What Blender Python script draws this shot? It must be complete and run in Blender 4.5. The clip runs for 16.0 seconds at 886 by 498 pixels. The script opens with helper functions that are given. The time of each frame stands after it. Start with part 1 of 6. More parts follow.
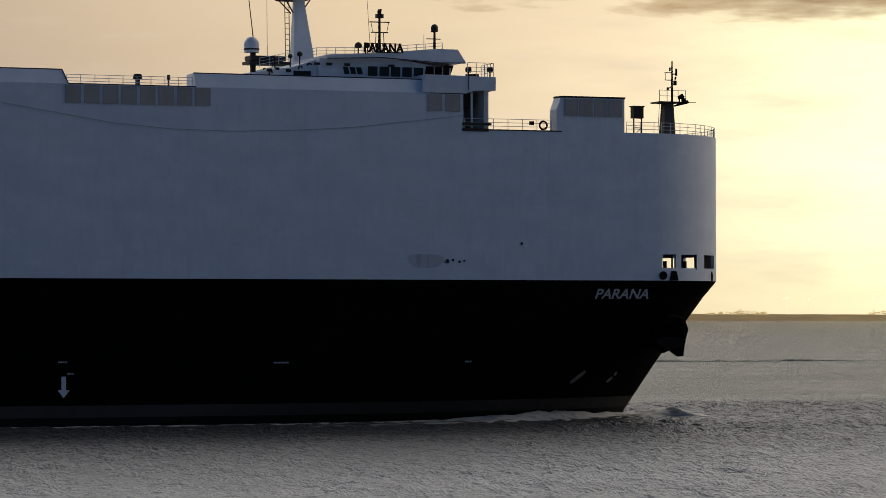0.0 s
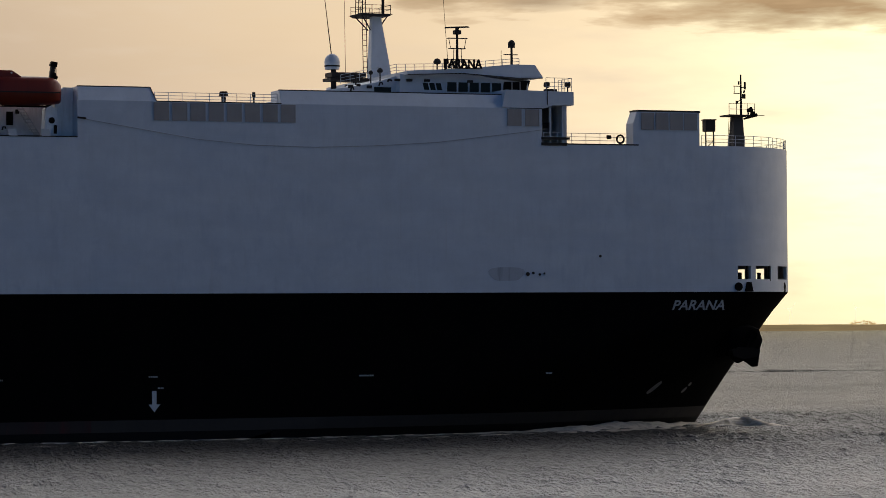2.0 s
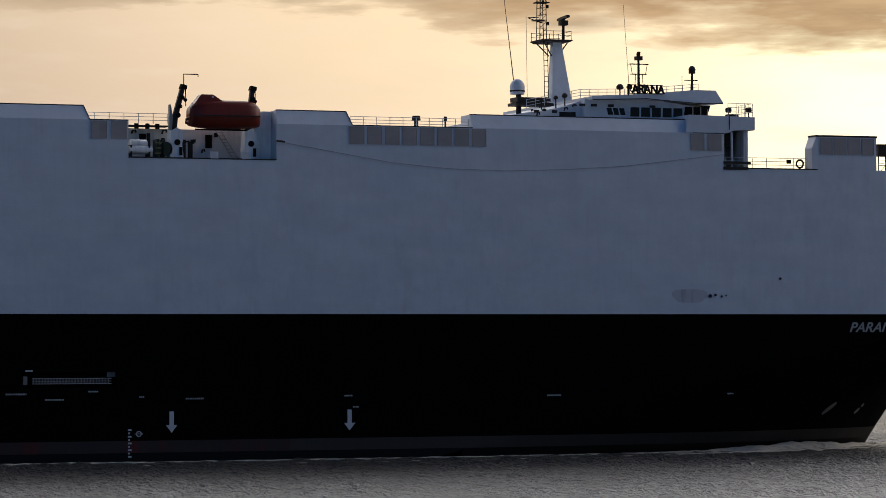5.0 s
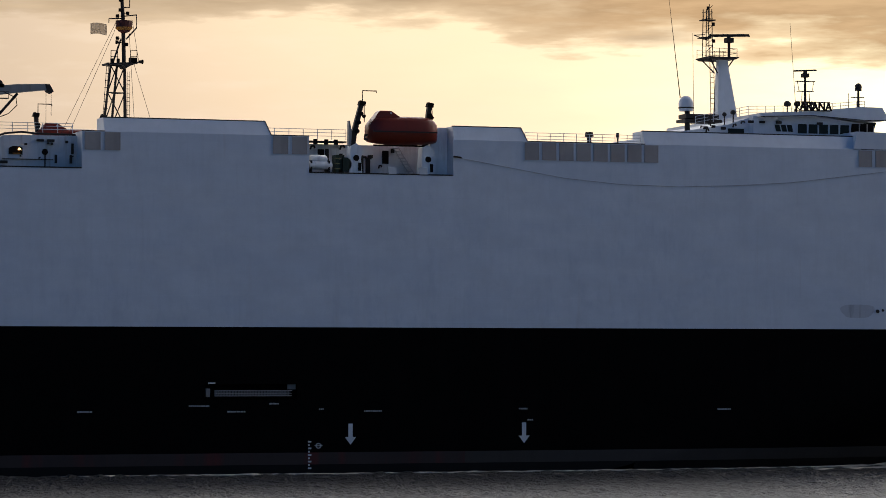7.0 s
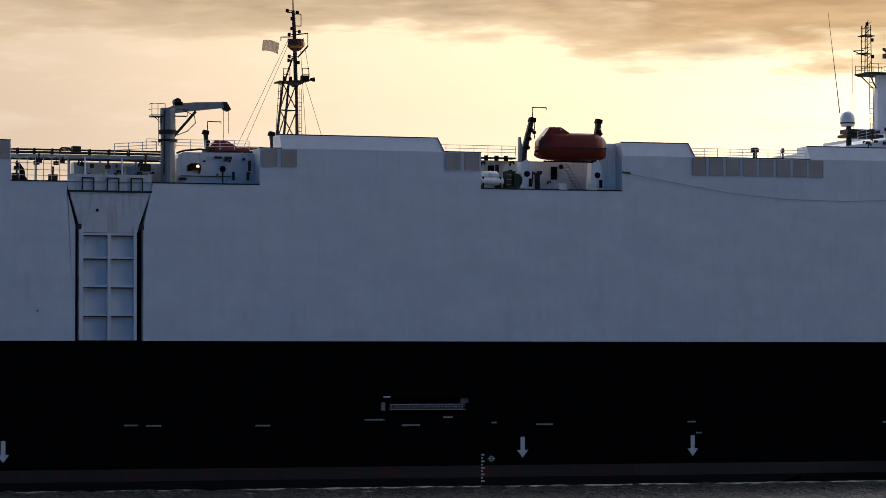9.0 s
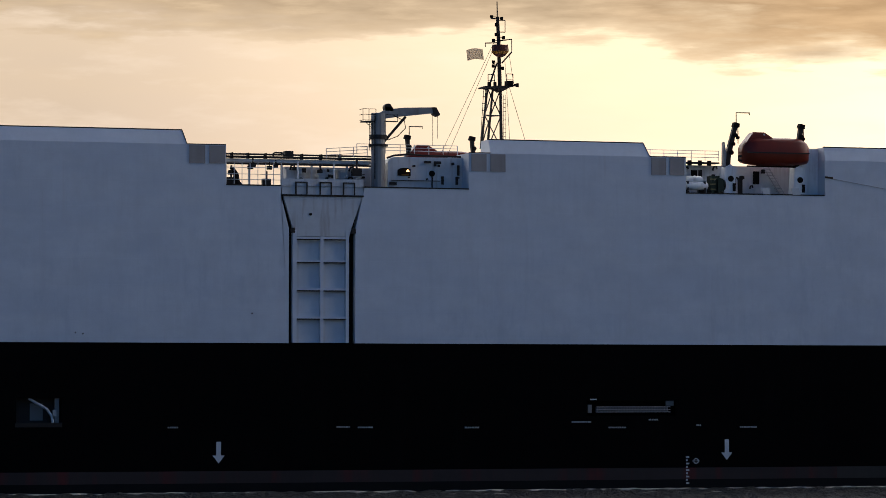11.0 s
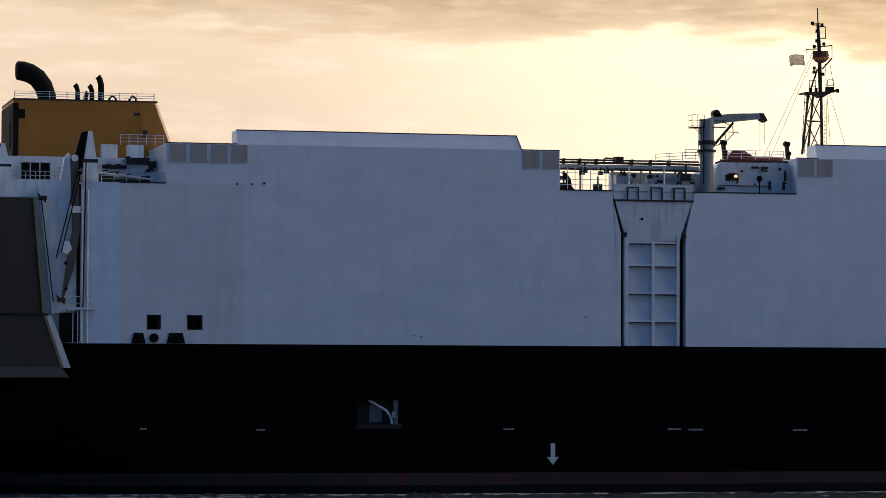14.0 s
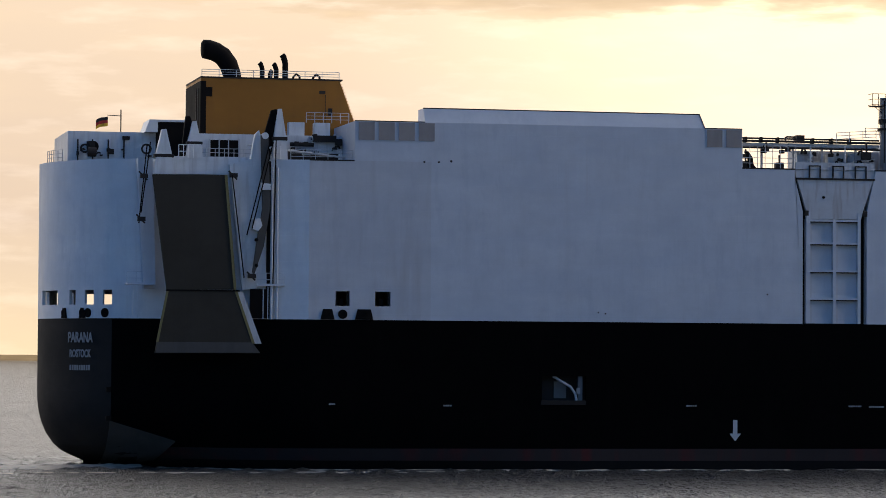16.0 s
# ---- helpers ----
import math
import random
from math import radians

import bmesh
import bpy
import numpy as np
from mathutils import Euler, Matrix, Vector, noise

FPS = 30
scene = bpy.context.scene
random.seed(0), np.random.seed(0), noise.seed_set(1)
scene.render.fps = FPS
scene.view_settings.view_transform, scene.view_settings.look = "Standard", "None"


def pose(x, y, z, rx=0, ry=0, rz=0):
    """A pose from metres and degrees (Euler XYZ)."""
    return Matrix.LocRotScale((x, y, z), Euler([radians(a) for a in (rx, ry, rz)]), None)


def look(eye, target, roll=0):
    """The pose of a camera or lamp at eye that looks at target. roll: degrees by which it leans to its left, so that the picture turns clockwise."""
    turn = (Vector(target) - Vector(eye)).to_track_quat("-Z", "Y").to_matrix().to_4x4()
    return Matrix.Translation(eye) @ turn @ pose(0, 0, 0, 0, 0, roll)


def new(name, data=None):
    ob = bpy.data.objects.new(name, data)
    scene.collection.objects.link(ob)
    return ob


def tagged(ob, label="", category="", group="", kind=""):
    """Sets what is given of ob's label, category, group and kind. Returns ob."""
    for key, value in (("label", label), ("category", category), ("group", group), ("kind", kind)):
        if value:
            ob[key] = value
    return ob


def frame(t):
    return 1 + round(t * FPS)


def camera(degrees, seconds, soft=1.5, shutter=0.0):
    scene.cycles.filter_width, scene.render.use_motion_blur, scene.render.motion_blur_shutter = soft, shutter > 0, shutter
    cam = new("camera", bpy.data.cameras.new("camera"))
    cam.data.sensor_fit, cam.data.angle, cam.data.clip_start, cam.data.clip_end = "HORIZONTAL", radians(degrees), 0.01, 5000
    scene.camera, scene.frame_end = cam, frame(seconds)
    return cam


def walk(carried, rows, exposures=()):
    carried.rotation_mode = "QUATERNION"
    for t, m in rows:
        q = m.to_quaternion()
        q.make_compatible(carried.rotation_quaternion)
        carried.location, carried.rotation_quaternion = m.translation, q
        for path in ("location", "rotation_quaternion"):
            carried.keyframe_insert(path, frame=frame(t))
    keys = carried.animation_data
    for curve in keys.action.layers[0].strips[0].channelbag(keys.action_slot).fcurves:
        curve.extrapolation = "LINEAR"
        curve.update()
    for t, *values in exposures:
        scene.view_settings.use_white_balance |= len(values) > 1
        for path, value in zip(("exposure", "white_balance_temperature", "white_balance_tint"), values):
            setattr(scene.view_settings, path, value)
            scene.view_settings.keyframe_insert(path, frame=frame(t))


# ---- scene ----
# A car carrier passes a shore camera that pans after it. x: the ship's way, y: away from the shore, z: up from the water.
EYE = Vector((0, 0, 10.9))
SPEED = 5.356          # metres a second
SIDE = 300.0           # from the camera to the ship's near side

# seconds, pan, tilt, roll in degrees
PAN = [(0, 21.279, 1.129, 0.0), (.5, 21.447, 1.145, -.12), (1, 21.513, 1.179, -.26), (1.5, 21.58, 1.242, -.38),
       (2, 21.615, 1.357, -.43), (2.5, 21.735, 1.481, -.47), (3, 21.835, 1.623, -.5), (3.5, 21.803, 1.746, -.43),
       (4, 21.548, 1.761, -.38), (4.2, 21.428, 1.753, -.33), (6.3, 20.101, 1.837, -.05), (6.5, 19.957, 1.872, 0),
       (7, 19.668, 1.982, 0), (7.5, 19.467, 2.086, -.05), (8, 19.175, 2.18, -.09), (8.2, 19.045, 2.197, -.08),
       (10.3, 17.349, 2.26, -.12), (10.5, 17.156, 2.27, -.08), (11, 16.665, 2.275, .05), (11.5, 16.203, 2.284, .1),
       (12, 15.599, 2.304, .12), (12.5, 15.037, 2.308, .2), (13, 14.506, 2.306, .21), (13.5, 14.106, 2.313, .18),
       (14, 13.657, 2.31, .18), (14.5, 13.387, 2.261, .22), (15, 13.028, 2.166, .27), (15.5, 12.732, 2.044, .34),
       (16, 12.327, 1.88, .37)]


def aim(yaw, tilt, roll):
    a, b = radians(yaw), radians(tilt)
    way = Vector((math.sin(a) * math.cos(b), math.cos(a) * math.cos(b), math.sin(b)))
    return look(EYE, EYE + way * 100, roll)


cam = camera(15.542, 16.0, soft=0.85)
walk(cam, [(t, aim(a, b, c)) for t, a, b, c in PAN],
     [(0, -0.66, 6450, 8), (1.0, -0.67, 6550, 9), (2.0, -0.61, 6550, 10), (3.5, -0.39, 6450, 10), (4.2, -0.36, 6450, 10), (6.3, -0.26, 6550, 10), (7, -0.12, 6530, 10), (7.7, -0.04, 6500, 10), (11, 0.02, 6400, 10), (12.5, 0.10, 6350, 10), (14.5, 0.32, 6400, 10), (16, 0.37, 6450, 10)])

# ---- light: dusk, the sun veiled low beyond the ship's bow ----
SUN_AZ, SUN_EL = radians(36), radians(5)
world = bpy.data.worlds.new("dusk")
scene.world = world
world.use_nodes = True
wn = world.node_tree.nodes
sky = wn.new("ShaderNodeTexSky")
sky.sky_type, sky.sun_disc, sky.sun_elevation, sky.sun_rotation = "NISHITA", False, radians(7), SUN_AZ
sky.air_density, sky.dust_density, sky.ozone_density = 1.0, 1.0, 2.0
cool = wn.new("ShaderNodeMix")  # a grey-blue evening overhead
cool.data_type, cool.blend_type = "RGBA", "MULTIPLY"
cool.inputs[0].default_value = 1.0
cool.inputs[7].default_value = (0.47, 0.765, 1.40, 1)
world.node_tree.links.new(sky.outputs[0], cool.inputs[6])
world.node_tree.links.new(cool.outputs[2], wn["Background"].inputs[0])
wn["Background"].inputs[1].default_value = 0.098
sun = new("sun", bpy.data.lights.new("sun", "SUN"))
sun.data.energy, sun.data.angle, sun.data.color = 1.0, radians(10), (1.0, 0.74, 0.45)
sun.matrix_world = look((0, 0, 0), (-math.sin(SUN_AZ) * math.cos(SUN_EL), -math.cos(SUN_AZ) * math.cos(SUN_EL), -math.sin(SUN_EL)))


# ---- materials ----
class Nodes:
    """A small wrapper to write node materials in few words."""

    def __init__(self, name):
        self.mat = bpy.data.materials.new(name)
        self.mat.use_nodes = True
        self.tree = self.mat.node_tree
        self.bsdf = self.tree.nodes["Principled BSDF"]
        self.coord = self.tree.nodes.new("ShaderNodeTexCoord").outputs["Object"]

    def add(self, kind, values=(), **props):
        n = self.tree.nodes.new(kind)
        for k, v in props.items():
            setattr(n, k, v)
        for k, v in values:
            if isinstance(v, bpy.types.NodeSocket):
                self.tree.links.new(v, n.inputs[k])
            else:
                n.inputs[k].default_value = v
        return n

    def noise(self, scale, detail=4, stretch=(1, 1, 1), rough=0.55, vector=None):
        m = self.add("ShaderNodeMapping", [("Vector", vector or self.coord), ("Scale", stretch)])
        return self.add("ShaderNodeTexNoise", [("Vector", m.outputs[0]), ("Scale", scale), ("Detail", detail), ("Roughness", rough)]).outputs[0]

    def ramp(self, fac, stops):
        r = self.add("ShaderNodeValToRGB", [(0, fac)])
        while len(r.color_ramp.elements) < len(stops):
            r.color_ramp.elements.new(0.5)
        for e, (p, c) in zip(r.color_ramp.elements, stops):
            e.position, e.color = p, (*c, 1) if len(c) == 3 else c
        return r.outputs[0]

    def mix(self, fac, a, b, blend="MIX"):
        n = self.add("ShaderNodeMix", data_type="RGBA", blend_type=blend)
        for k, v in ((0, fac), (6, a), (7, b)):
            if isinstance(v, bpy.types.NodeSocket):
                self.tree.links.new(v, n.inputs[k])
            else:
                n.inputs[k].default_value = v if k == 0 else (*v, 1)
        return n.outputs[2]

    def math(self, op, a, b=0.0):
        n = self.add("ShaderNodeMath", [(0, a), (1, b)], operation=op)
        return n.outputs[0]

    def put(self, socket, value):
        if isinstance(value, bpy.types.NodeSocket):
            self.tree.links.new(value, self.bsdf.inputs[socket])
        else:
            self.bsdf.inputs[socket].default_value = (*value, 1) if isinstance(value, tuple) and len(value) == 3 else value
        return self

    def bump(self, height, strength=0.3, distance=0.05):
        b = self.add("ShaderNodeBump", [("Height", height), ("Strength", strength), ("Distance", distance)])
        self.put("Normal", b.outputs[0])
        return self


def grey(v):
    return (v, v, v)


def paint(name, colour, dirt=(0.2, 0.17, 0.14), amount=0.25, rough=0.5, scale=0.35, metal=0.0, plates=True, gloss=0.3):
    """Ship's paint: streaks of grime that run down, blotches of touched-up paint, shell plates that are a little dished."""
    n = Nodes(name)
    streak = n.ramp(n.noise(scale * 2.0, 6, (1, 1, 0.12)), [(0.5, grey(0)), (0.78, grey(1))])
    blotch = n.ramp(n.noise(scale * 0.8, 7, (0.8, 1, 1.3), 0.68), [(0.36, grey(0)), (0.64, grey(1))])
    c = n.mix(n.math("MULTIPLY", streak, amount), colour, dirt)
    c = n.mix(n.math("MULTIPLY", blotch, 0.38), c, tuple(v * 0.72 for v in colour))
    if plates:
        # strakes touched up at different times, and thin runs of damp below each seam
        strake = n.ramp(n.noise(1.0, 2, (0.10, 0.10, 0.42)), [(0.40, grey(0)), (0.62, grey(1))])
        c = n.mix(n.math("MULTIPLY", strake, 0.34), c, tuple(v * k for v, k in zip(colour, (0.78, 0.82, 0.88))))
        worn = n.math("MULTIPLY", n.ramp(n.noise(1.0, 5, (0.75, 0.75, 0.28), 0.66), [(0.50, grey(0)), (0.64, grey(1))]), n.ramp(n.noise(0.05, 3), [(0.44, grey(0.25)), (0.58, grey(1))]))
        c = n.mix(n.math("MULTIPLY", worn, 0.30), c, tuple(v * k for v, k in zip(colour, (0.66, 0.70, 0.76))))
        runs = n.math("MULTIPLY", n.ramp(n.noise(1.0, 4, (2.2, 2.2, 0.16), 0.65), [(0.50, grey(0)), (0.72, grey(1))]), n.ramp(n.noise(0.12, 3), [(0.42, grey(0)), (0.60, grey(1))]))
        c = n.mix(n.math("MULTIPLY", runs, 0.18), c, tuple(v * 0.62 for v in colour))
        rust = n.ramp(n.noise(scale * 2.6, 5, (1, 1, 0.05)), [(0.62, grey(0)), (0.80, grey(1))])
        patchy = n.ramp(n.noise(scale * 0.22, 3), [(0.48, grey(0)), (0.62, grey(1))])
        c = n.mix(n.math("MULTIPLY", n.math("MULTIPLY", rust, patchy), 0.4), c, tuple(v * k for v, k in zip(colour, (0.62, 0.46, 0.36))))
    grain = n.noise(6.0, 3)
    c = n.mix(n.math("MULTIPLY", grain, 0.12), c, tuple(v * 0.6 for v in colour))
    n.put("Base Color", c).put("Metallic", metal)
    n.put("Roughness", n.math("ADD", n.math("MULTIPLY", blotch, 0.12), rough - 0.06))
    n.put("Specular IOR Level", gloss)
    if plates:
        sep = n.add("ShaderNodeSeparateXYZ", [(0, n.coord)])
        flat = n.add("ShaderNodeCombineXYZ", [(0, sep.outputs[0]), (1, sep.outputs[2])])
        brick = n.add("ShaderNodeTexBrick", [("Vector", flat.outputs[0]), ("Scale", 1.0), ("Mortar Size", 0.025), ("Brick Width", 9.0), ("Row Height", 2.45), ("Mortar Smooth", 1.0)])
        h = n.math("ADD", n.math("MULTIPLY", brick.outputs["Fac"], 0.5), n.math("MULTIPLY", n.noise(0.55, 3), 1.6))
        n.bump(h, 0.25, 0.05)
    else:
        n.bump(grain, 0.15, 0.02)
    return n.mat


WHITE = paint("white_paint", (0.66, 0.68, 0.71), (0.42, 0.38, 0.36), 0.16)
RUSTY = paint("weathered_white_paint", (0.60, 0.61, 0.62), (0.26, 0.16, 0.10), 0.7, scale=0.9, plates=False)
BLACK = paint("black_hull_paint", (0.003, 0.003, 0.003), (0.007, 0.006, 0.006), 0.5, rough=0.85, gloss=0.025)
BOOT = paint("worn_grey_antifouling", (0.048, 0.043, 0.038), (0.030, 0.027, 0.025), 0.6, rough=0.85, scale=0.3, gloss=0.1)
BOOT_RED = paint("worn_red_antifouling", (0.046, 0.036, 0.033), (0.16, 0.016, 0.016), 0.95, rough=0.85, scale=0.2, gloss=0.1)
# dim grey; under the quarter it stands for skylight on the black counter
DIM_GREY = paint("dim_grey_paint", (0.11, 0.10, 0.088), (0.05, 0.045, 0.04), 0.6, rough=0.8, gloss=0.15)
# lighter copy of the white: sky caught by the aft-facing plating, as colour
LIT_WHITE = paint("lightened_white_paint", (0.87, 0.88, 0.88), (0.45, 0.40, 0.36), 0.2)
STAINED = paint("grey_stained_white_paint", (0.63, 0.635, 0.65), (0.36, 0.30, 0.25), 0.45)
# grimy white, greyed because the crane's near side is in shade
GREY_WHITE = paint("grimy_greyed_white_paint", (0.30, 0.29, 0.28), (0.12, 0.09, 0.07), 0.6, scale=1.2, plates=False)
# lighter copy of the whites, with the light on bays and stern put in
BRIGHT = paint("bright_white_paint", (0.82, 0.82, 0.81), (0.34, 0.27, 0.22), 0.5, scale=1.1, plates=False)
WET = paint("wet_black_bottom_paint", (0.006, 0.006, 0.006), (0.012, 0.011, 0.010), 0.5, rough=0.5, gloss=0.1)
# lighter copy of the hull black: sky sheen on the stern put into colour
GREYED_BLACK = paint("greyed_black_paint", (0.029, 0.026, 0.023), (0.016, 0.016, 0.016), 0.6, rough=0.8, gloss=0.15)
ORANGE = paint("orange_glassfibre", (0.17, 0.018, 0.006), (0.06, 0.010, 0.008), 0.5, rough=0.4, plates=False)
YELLOW = paint("ochre_funnel_paint", (0.36, 0.145, 0.016), (0.18, 0.075, 0.015), 0.35, plates=False)
RAMP = paint("ramp_steel", (0.048, 0.040, 0.028), (0.026, 0.022, 0.016), 0.5, rough=0.8, plates=False)
YEDGE = paint("faded_yellow_edge", (0.24, 0.20, 0.08), (0.1, 0.09, 0.05), 0.4, plates=False)
STEEL = paint("dark_steel", (0.036, 0.031, 0.028), (0.09, 0.045, 0.025), 0.4, rough=0.65, plates=False, gloss=0.15)
# sooty black; also stands for the shade in gaps and open recesses
SOOT_AND_SHADE = paint("soot_and_shade_black", (0.012, 0.010, 0.009), (0.022, 0.018, 0.015), 0.4, rough=0.85, plates=False, gloss=0.06)
DECK = paint("deck_paint", (0.10, 0.075, 0.06), (0.05, 0.045, 0.04), 0.5, rough=0.8, plates=False)
LOUVRE = paint("grey_louvre", (0.42, 0.37, 0.34), (0.24, 0.20, 0.17), 0.5, rough=0.7, plates=False)
MARK = paint("white_marking", (0.62, 0.62, 0.62), (0.25, 0.25, 0.25), 0.5, plates=False)
DULL = paint("dulled_marking", (0.20, 0.19, 0.18), (0.08, 0.08, 0.08), 0.5, plates=False)
CANISTER = paint("white_glassfibre", (0.80, 0.79, 0.77), (0.30, 0.25, 0.2), 0.6, scale=1.6, plates=False)
MAROON = paint("dull_red_paint", (0.11, 0.022, 0.014), (0.04, 0.02, 0.015), 0.4, plates=False)
GREEN = paint("dark_green_machine_paint", (0.018, 0.034, 0.020), (0.02, 0.02, 0.015), 0.4, plates=False)
ROPE = paint("old_rope", (0.38, 0.37, 0.37), plates=False)
GLASSY = Nodes("dark_window").put("Base Color", (0.006, 0.007, 0.009)).put("Roughness", 0.1).put("Specular IOR Level", 0.25).mat
FADED = paint("faded_lettering", (0.36, 0.36, 0.35), (0.18, 0.18, 0.18), 0.4, plates=False)
CLOTH = paint("pale_flag_cloth", (0.42, 0.36, 0.28), (0.25, 0.2, 0.16), 0.4, rough=0.9, plates=False)


def thin_cloth(mat, colour):
    """Light from behind comes through the weave."""
    t = mat.node_tree
    glow, both = t.nodes.new("ShaderNodeBsdfTranslucent"), t.nodes.new("ShaderNodeMixShader")
    glow.inputs[0].default_value, both.inputs[0].default_value = (*colour, 1), 0.6
    t.links.new(t.nodes["Principled BSDF"].outputs[0], both.inputs[1])
    t.links.new(glow.outputs[0], both.inputs[2])
    t.links.new(both.outputs[0], t.nodes["Material Output"].inputs[0])


thin_cloth(CLOTH, (0.80, 0.70, 0.58))
FLAG_K = paint("black_flag_cloth", (0.012, 0.012, 0.012), plates=False)
FLAG_R = paint("red_flag_cloth", (0.35, 0.02, 0.02), plates=False)
FLAG_Y = paint("gold_flag_cloth", (0.55, 0.33, 0.02), plates=False)
LAMP = Nodes("lit_lamp").put("Base Color", (0.9, 0.6, 0.3)).put("Emission Color", (1.0, 0.55, 0.2)).put("Emission Strength", 3.0).mat


def sky_material():
    """Evening haze that brightens towards the veiled sun, with a deck of cloud above it. u: pan degrees / 100, v: height degrees / 10."""
    n = Nodes("evening_sky")
    uv = n.add("ShaderNodeTexCoord").outputs["UV"]
    sep = n.add("ShaderNodeSeparateXYZ", [(0, uv)])
    u, v = sep.outputs[0], sep.outputs[1]
    base = n.ramp(u, [(0.03, (0.64, 0.49, 0.37)), (0.10, (0.68, 0.525, 0.395)), (0.145, (0.90, 0.69, 0.515)), (0.20, (1.24, 0.955, 0.68)),
                      (0.245, (1.66, 1.34, 0.90)), (0.275, (2.1, 1.88, 1.22)), (0.31, (2.5, 2.35, 1.5)), (0.37, (2.6, 2.4, 1.55)), (0.48, (1.0, 0.78, 0.5)), (0.7, (0.7, 0.5, 0.36))])
    wide = n.noise(1.0, 5, (26, 12, 1), vector=uv)
    fine = n.noise(1.0, 6, (58, 36, 1), 0.56, vector=uv)
    base = n.mix(n.math("MULTIPLY", n.ramp(wide, [(0.42, grey(0)), (0.75, grey(1))]), 0.22), base, (0.85, 0.63, 0.40))
    glow = n.math("MULTIPLY", n.ramp(n.noise(1.0, 6, (38, 17, 1), 0.58, vector=uv), [(0.50, grey(0)), (0.75, grey(1))]), 0.4)
    base = n.mix(glow, base, (1.08, 0.90, 0.74))
    low = n.ramp(v, [(0.0, grey(1)), (0.24, grey(0))])
    base = n.mix(n.math("MULTIPLY", low, 0.4), base, (1.05, 0.80, 0.42))
    upper = n.math("MULTIPLY", n.ramp(v, [(0.25, grey(0)), (0.60, grey(1))]), n.ramp(u, [(0.12, grey(0.15)), (0.2, grey(0.6)), (0.27, grey(0.3))]))
    base = n.mix(upper, base, (1.40, 1.08, 0.665))
    tilt = n.ramp(u, [(0.05, grey(0.035)), (0.1, grey(0.04)), (0.15, grey(0.065)), (0.2, grey(0.075)), (0.225, grey(0.10)), (0.25, grey(0.13)), (0.28, grey(0.14)), (0.5, grey(0.12))])
    edge = n.math("ADD", n.math("ADD", v, tilt), n.math("ADD", n.math("MULTIPLY", wide, 0.20), n.math("MULTIPLY", fine, 0.16)))
    deck = n.ramp(edge, [(0.835, grey(0)), (0.865, grey(0.6)), (0.905, grey(1))])
    dark = n.ramp(fine, [(0.33, (0.42, 0.295, 0.18)), (0.66, (0.76, 0.56, 0.355))])
    sunlit = n.ramp(fine, [(0.35, (0.52, 0.315, 0.155)), (0.65, (0.74, 0.475, 0.25))])
    dark = n.mix(n.ramp(u, [(0.185, grey(0)), (0.235, grey(1))]), dark, sunlit)
    base = n.mix(n.math("MULTIPLY", deck, 0.94), base, dark)
    # a small detached streak of cloud below the deck
    du = n.math("MULTIPLY", n.math("SUBTRACT", u, 0.2345), 75.0)
    dv = n.math("MULTIPLY", n.math("SUBTRACT", n.math("ADD", v, n.math("MULTIPLY", fine, 0.03)), 0.583), 38.0)
    r2 = n.math("ADD", n.math("MULTIPLY", du, du), n.math("MULTIPLY", dv, dv))
    wisp = n.ramp(n.math("ADD", r2, n.math("MULTIPLY", fine, 0.9)), [(0.3, grey(1)), (1.0, grey(0))])
    base = n.mix(n.math("MULTIPLY", wisp, 0.55), base, (0.36, 0.26, 0.18))
    # unseen upper sky, added and set brighter to lighten the water
    high = n.ramp(n.math("MULTIPLY", v, 0.2), [(0.17, grey(0)), (0.30, grey(1))])
    base = n.mix(high, base, (2.7, 2.62, 2.55))
    em = n.add("ShaderNodeEmission", [("Color", base), ("Strength", 1.0)])
    n.tree.links.new(em.outputs[0], n.tree.nodes["Material Output"].inputs[0])
    return n.mat


def water_material():
    """Silty river water, ruffled by small ripples."""
    n = Nodes("grey_river_water")
    gust = n.noise(0.035, 4, (0.4, 1, 1))
    # silty water, with pale sky reflections near the shore and dark ones beyond put into its colour
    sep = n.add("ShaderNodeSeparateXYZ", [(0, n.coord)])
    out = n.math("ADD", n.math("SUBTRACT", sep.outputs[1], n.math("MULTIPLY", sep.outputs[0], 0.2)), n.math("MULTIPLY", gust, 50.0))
    far_dark = n.ramp(n.math("MULTIPLY", n.math("SUBTRACT", out, 200.0), 0.0125), [(0.0, grey(0)), (1.0, grey(1))])
    pale_near = n.ramp(gust, [(0.35, (0.31, 0.296, 0.270)), (0.65, (0.43, 0.411, 0.377))])
    n.put("Base Color", n.mix(far_dark, pale_near, (0.070, 0.065, 0.057)))
    n.put("Roughness", n.ramp(gust, [(0.4, grey(0.36)), (0.6, grey(0.42))])).put("IOR", 1.33).put("Specular IOR Level", 0.3)
    a = n.noise(1.0, 4, (1.0, 0.55, 1), 0.55)
    b = n.noise(1.0, 3, (3.4, 1.9, 1), 0.6)
    c = n.noise(1.0, 2, (0.16, 0.10, 1))
    n.bump(n.math("ADD", n.math("ADD", a, n.math("MULTIPLY", b, 0.50)), n.math("MULTIPLY", c, 0.5)), 1.0, 1.6)
    return n.mat


